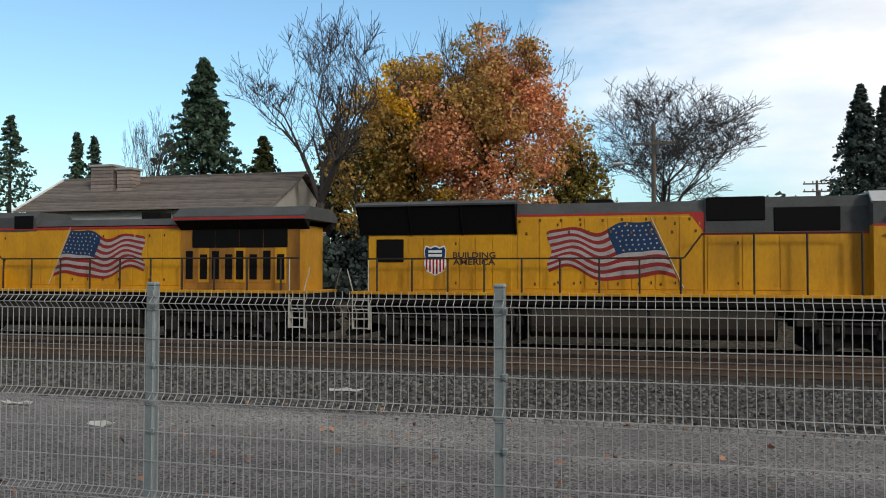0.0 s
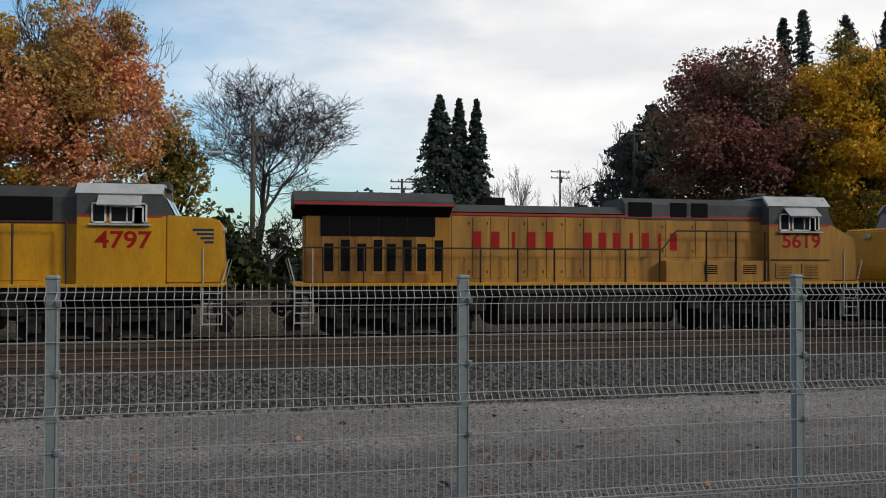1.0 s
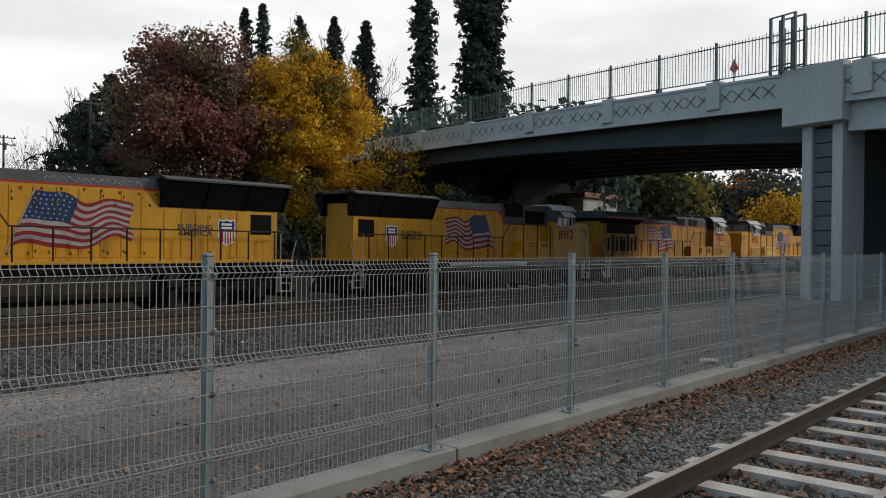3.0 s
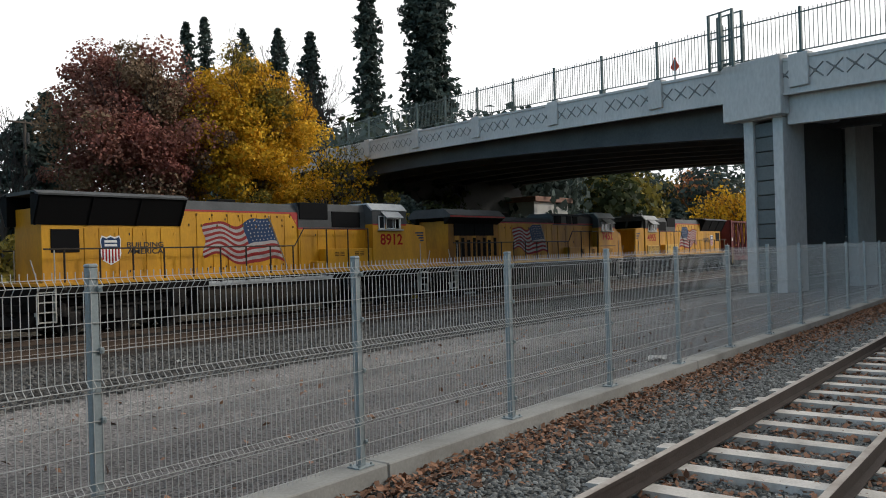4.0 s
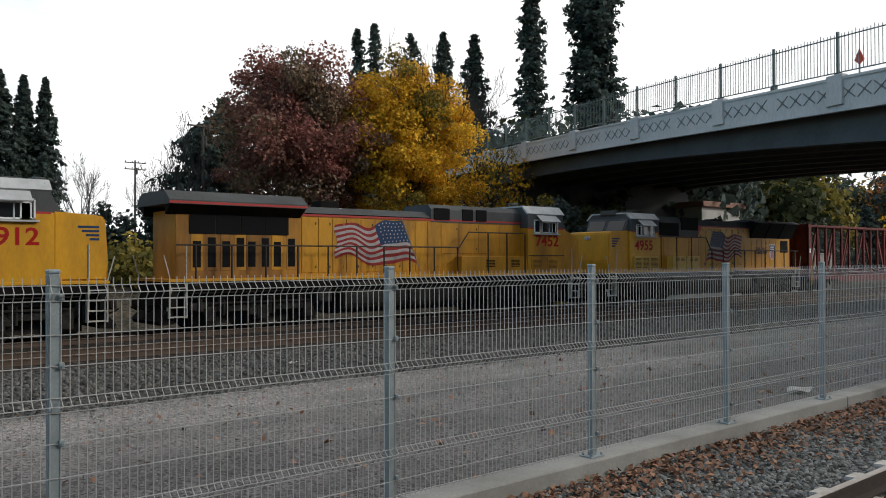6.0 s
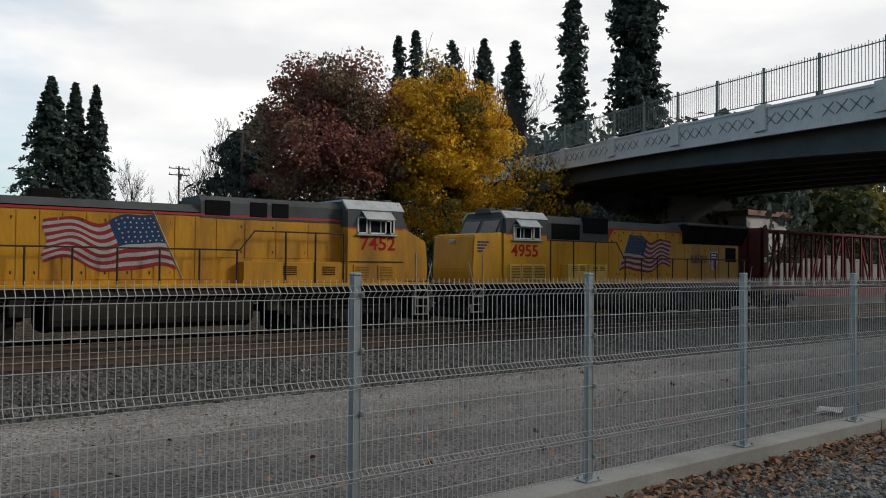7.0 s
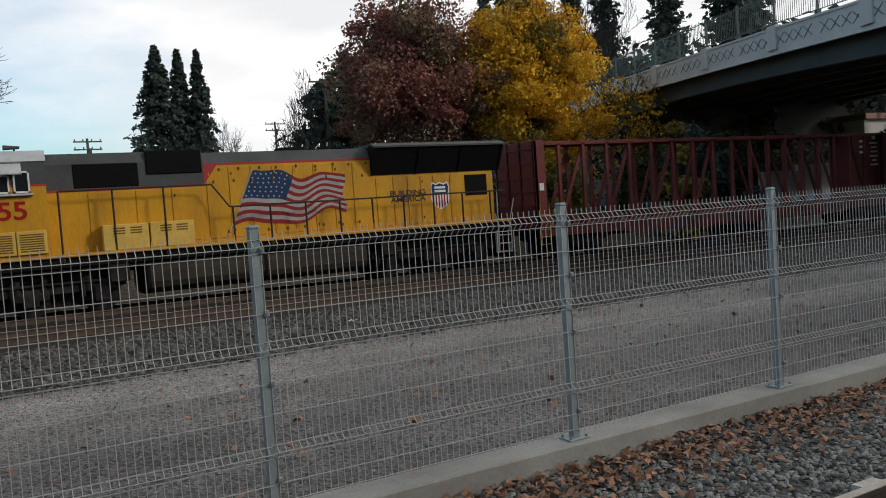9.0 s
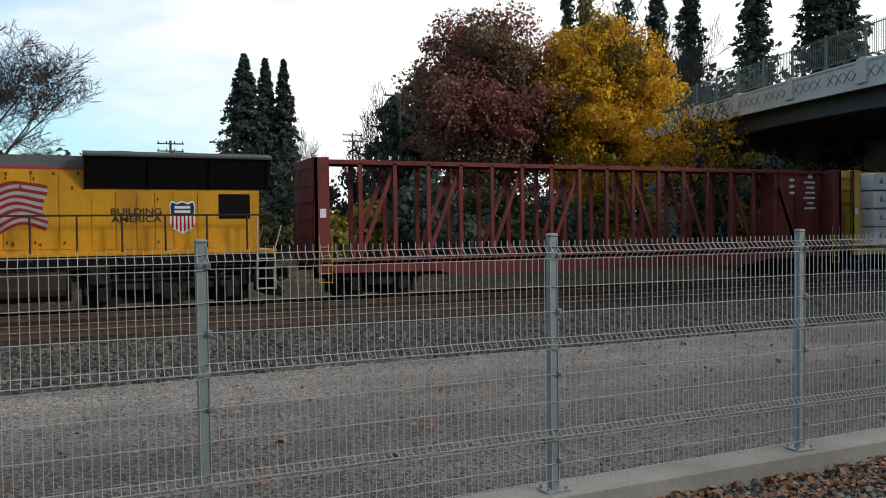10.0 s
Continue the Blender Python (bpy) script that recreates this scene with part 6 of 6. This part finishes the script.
def house():
    h = thing("house", "low house with a brown shingle roof and brick chimneys", "house")
    x0, x1, ye, yr, ze, zr = -41.6, -23.3, 43.6, 48.2, 5.75, 8.25
    bm = B()
    box(bm, x0 + 0.5, x1 - 0.4, ye + 0.6, 52.4, 0.0, ze)
    part("wall", bm, SIDING, h)
    bm = B()
    prism(bm, [(ye + 0.5, ze - 0.05), (52.5, ze - 0.05), (yr, zr - 0.12)], x0 + 0.5, x1 - 0.4)
    part("gable", bm, SIDING, h)
    n = 20
    for side, ya in ((0, ye), (1, 52.8)):
        slope = None
        for k in range(n):
            bm = B()
            a, b = k / n, (k + 1.12) / n
            y0, z0 = ya + (yr - ya) * a, ze + (zr - ze) * a
            y1, z1 = ya + (yr - ya) * min(b, 1), ze + (zr - ze) * min(b, 1)
            nz = 0.05
            vs = [bm.verts.new(p) for p in ((x0, y0, z0 + nz), (x1, y0, z0 + nz), (x1, y1, z1), (x0, y1, z1), (x0, y0, z0 - 0.02), (x1, y0, z0 - 0.02))]
            bm.faces.new(vs[:4])
            bm.faces.new((vs[4], vs[5], vs[1], vs[0]))
            if slope is None:
                slope = part("roof_slope", bm, SHINGLE, h, "brown shingle roof slope")
            else:
                part("shingle_course", bm, SHINGLE, slope)
    bm = B()
    rod(bm, (x0, yr, zr + 0.03), (x1, yr, zr + 0.03), 0.1, 6)
    part("ridge_cap", bm, SHINGLE, h)
    bm = B()
    for ya in (ye, 52.8):
        prism(bm, [(ya, ze - 0.25), (ya, ze + 0.1), (yr, zr + 0.14), (yr, zr - 0.2)], x0 - 0.14, x0 + 0.02)
    part("barge_board", bm, WHITE, h, "white gable board")
    for cx, w, top in ((-37.1, 0.85, 8.95), (-35.4, 0.55, 8.7)):
        ch = None
        for k in range(9):
            bm = B()
            z = top - 2.2 + k * 0.235
            box(bm, cx - w + 0.004 * (k % 2), cx + w - 0.004 * (k % 2), 46.3, 47.3, z, z + 0.215, 0.012)
            if ch is None:
                ch = part("chimney", bm, BRICK, h, "brick chimney stack")
            else:
                part("brick_course", bm, BRICK, ch)
        bm = B()
        box(bm, cx - w - 0.1, cx + w + 0.1, 46.2, 47.4, top - 0.1, top + 0.06, 0.02)
        part("chimney_cap", bm, CONCRETE, ch)
    return h


house()


def small_building():
    b = thing("trackside_building", "small pale building with a rusty flat roof beyond the bridge", "building")
    bm = B()
    box(bm, 66.5, 73.0, 41.0, 46.0, 0.2, 6.6)
    part("wall", bm, SIDING, b)
    bm = B()
    box(bm, 66.1, 73.4, 40.6, 46.4, 6.6, 7.1, 0.05)
    part("roof", bm, mat("rusty_roof", (0.24, 0.13, 0.09), 0.8), b)


small_building()


def utility_pole(x, y, z0, top, arms, lamp=False, label="wooden utility pole with cross arm"):
    x, z0, top = x * 0.986, land(y), top - level(y)
    p = thing("utility_pole", label, "utility pole", "", pose(x, y, z0))
    h = top - z0
    bm = B()
    rod(bm, (0, 0, -0.4), (0, 0, h), 0.17, 10, 0.11)
    part("pole", bm, POLEWOOD, p)
    for zz, w in arms:
        bm = B()
        box(bm, -w, w, -0.16, -0.05, h - zz - 0.06, h - zz + 0.06)
        arm = part("cross_arm", bm, POLEWOOD, p)
        for k in range(4):
            bm = B()
            xx = -w + 0.12 + k * (2 * w - 0.24) / 3
            rod(bm, (xx, -0.1, h - zz + 0.06), (xx, -0.1, h - zz + 0.24), 0.05, 8)
            part("insulator", bm, GREY, arm)
    bm = B()
    rod(bm, (0.16, 0.0, h - 1.7), (0.16, 0.0, h - 0.9), 0.16, 10)
    part("transformer", bm, GREY, p)
    if lamp:
        bm = B()
        rod(bm, (0, 0, h - 2.4), (-1.6, -0.3, h - 2.15), 0.04, 6)
        lp = part("lamp_arm", bm, GREY, p)
        bm = B()
        box(bm, -2.2, -1.55, -0.42, -0.18, h - 2.26, h - 2.1, 0.05)
        part("lamp_head", bm, ROOFWHITE, lp)
    return p


utility_pole(-1.8, 46, 2.6, 12.3, ((1.1, 1.15),), True, "wooden utility pole with cross arm and street lamp")
utility_pole(37.1, 100, 3.4, 19.3, ((0.3, 1.3), (1.1, 1.3)))
utility_pole(27.3, 58.5, 3, 15.1, ((0.2, 1.3),))
utility_pole(12.5, 80, 3.2, 14.4, ((0.3, 1.2), (1.0, 1.2)))


def work_sign():
    s = thing("work_sign", "small orange road work sign on the bridge", "sign", "", pose(38.0, 15.4, 9.1))
    bm = B()
    prism(bm, [(-0.22, 1.5), (0, 1.28), (0.22, 1.5), (0, 2.0)], -0.02, 0.02)
    part("sign_board", bm, ORANGE, s)
    bm = B()
    box(bm, -0.03, 0.03, -0.03, 0.03, 0.3, 1.9)
    for k in (-1, 1):
        rod(bm, (0, 0, 0.6), (0, k * 0.4, 0.0), 0.02, 5)
    part("stand", bm, GALV, s)


work_sign()


def litter(name, x, y, z, w, d, turn, label):
    rnd = random.Random(int(x * 10) + 3)
    bm = B()
    g = [[bm.verts.new((w * (i / 4 - 0.5), d * (j / 2 - 0.5), 0.02 + rnd.uniform(0, 0.07))) for j in range(3)] for i in range(5)]
    for i in range(4):
        for j in range(2):
            bm.faces.new((g[i][j], g[i + 1][j], g[i + 1][j + 1], g[i][j + 1]))
    bmesh.ops.solidify(bm, geom=bm.faces[:], thickness=0.012)
    ob = solid(name, bm, LITTER, label, "litter")
    ob.matrix_world = pose(x, y, z, 0, 0, turn)


def stones_and_leaves():
    """Loose stones of the near trackbed and road, fallen leaves along the kerb and between the ties."""
    rng = np.random.default_rng(7)

    def stones(name, n, xr, yr, zf, size, material, label):
        x, y = rng.uniform(*xr, n), rng.uniform(*yr, n)
        base = np.array([(-1, -0.6, -0.5), (1, -0.7, -0.4), (0.8, 0.9, -0.5), (-0.9, 0.7, -0.4), (-0.5, -0.5, 0.6), (0.6, -0.4, 0.7), (0.5, 0.5, 0.5), (-0.6, 0.5, 0.65)])
        quads = np.array([(0, 1, 5, 4), (1, 2, 6, 5), (2, 3, 7, 6), (3, 0, 4, 7), (4, 5, 6, 7)])
        a = rng.uniform(0, math.tau, n)
        s = size * rng.uniform(0.5, 1.3, (n, 3)) * np.array([1, 0.8, 0.6])
        p = base[None] * s[:, None, :] * (1 + rng.uniform(-0.25, 0.25, (n, 8, 3)))
        ca, sa = np.cos(a)[:, None], np.sin(a)[:, None]
        q = np.stack([p[..., 0] * ca - p[..., 1] * sa + x[:, None], p[..., 0] * sa + p[..., 1] * ca + y[:, None], p[..., 2] + zf(x, y)[:, None]], -1).reshape(-1, 3)
        f = (quads[None] + 8 * np.arange(n)[:, None, None]).reshape(-1, 4)
        me = bpy.data.meshes.new(name)
        me.vertices.add(len(q))
        me.vertices.foreach_set("co", q.ravel())
        me.loops.add(f.size)
        me.loops.foreach_set("vertex_index", f.ravel())
        me.polygons.add(len(f))
        me.polygons.foreach_set("loop_start", np.arange(0, f.size, 4))
        me.polygons.foreach_set("loop_total", np.full(len(f), 4))
        me.update(calc_edges=True)
        me.materials.append(material)
        tagged(new(name, me), label, "ballast", "", "stuff")

    near = lambda x, y: ground_z(y) + 0.012
    stones("ballast_stones", 48000, (2.5, 22), (0.6, 5.1), near, 0.027, STONE, "crushed grey ballast stones beside the near track")
    stones("ballast_stones", 9000, (22, 45), (0.6, 4.98), near, 0.045, STONE, "crushed grey ballast stones beside the near track")
    stones("road_stones", 9000, (-8, 26), (5.7, 13.0), lambda x, y: ground_z(y) + 0.005, 0.016, STONE, "loose stones on the gravel road")
    stones("bank_stones", 30000, (-26, 40), (12.0, 18.4), lambda x, y: ground_z(y) + 0.035, 0.045, mat("bank_stone", (0.09, 0.085, 0.076), 0.9, vary=0.85), "dark ballast stones on the bank")

    def leaves(name, n, xr, yf, zf, size, label):
        x = rng.uniform(*xr, n)
        y = yf(n)
        pts = np.stack([x, y, zf(y) + rng.uniform(0, 0.035, n)], -1)
        nr = rng.normal(0, 0.45, (n, 3)) + np.array([0, 0, 1])
        nr /= np.linalg.norm(nr, axis=1)[:, None]
        tagged(new(name, leaf_mesh(name, pts, nr, size, LEAFLITTER, rng, 1.2)), label, "fallen leaves", "", "stuff")

    flat = lambda y: ground_z(y) + 0.03
    leaves("fallen_leaves", 8500, (1.5, 36), lambda n: 5.11 - np.abs(rng.normal(0, 0.42, n)), flat, 0.062, "brown fallen leaves heaped along the kerb")
    leaves("fallen_leaves", 6500, (2, 26), lambda n: rng.uniform(1.3, 3.2, n), flat, 0.07, "brown fallen leaves between the ties")
    leaves("fallen_leaves", 700, (-8, 28), lambda n: rng.uniform(5.4, 12.5, n), lambda y: ground_z(y) + 0.01, 0.08, "scattered brown leaves on the gravel")


stones_and_leaves()
litter("paper_scrap", -6.84, 13.85, ground_z(13.85) + 0.02, 0.62, 0.16, 25, "crumpled white paper on the gravel")
litter("paper_scrap", -8.65, 9.66, ground_z(9.66), 0.32, 0.2, 5, "scrap of pale paper on the gravel")
litter("paper_scrap", -11.3, 11.07, ground_z(11.07), 0.5, 0.14, 0, "scrap of white paper on the gravel")
litter("plastic_scrap", 12.82, 5.9, ground_z(5.9), 0.42, 0.3, 20, "crumpled pale plastic beside a fence post")
litter("paper_scrap", 9.46, 14.72, ground_z(14.72) + 0.02, 0.2, 0.12, 0, "small white scrap on the ballast")


SIZE = 0.956         # the drawings above are a little over full size


def true_size(ob):
    """Bring a vehicle's parts to full size about its own origin, the body riding on its trucks."""
    for c in ob.children_recursive:
        c.data.transform(Matrix.Scale(SIZE, 4))
        c.matrix_basis = Matrix.Translation(c.matrix_basis.translation * SIZE)
        if c.parent == ob and c not in TRUCKS:
            c.matrix_basis = Matrix.Translation((0, 0, 0.13)) @ c.matrix_basis


def motions():
    """The whole train rolls by at one speed; its wheels turn with it."""
    for ob, u, turn in TRAIN:
        u = SIZE * u - 0.064
        walk(ob, [(0.5 * k, pose(u - V * 0.5 * k, TRAIN_Y, RAIL_Z, 0, 0, turn)) for k in range(21)])
    for ob, u, turn in TRAIN:
        true_size(ob)
    turned = {ob.name: turn for ob, u, turn in TRAIN}
    for ob, x, r in WHEELS:
        sign = 1 if turned[ob.parent.name] else -1
        step = 1 / 15
        x, r = x * SIZE, r * SIZE
        walk(ob, [(k * step, pose(x, 0, r, 0, sign * math.degrees(V * k * step / r), 0)) for k in range(151)])


motions()
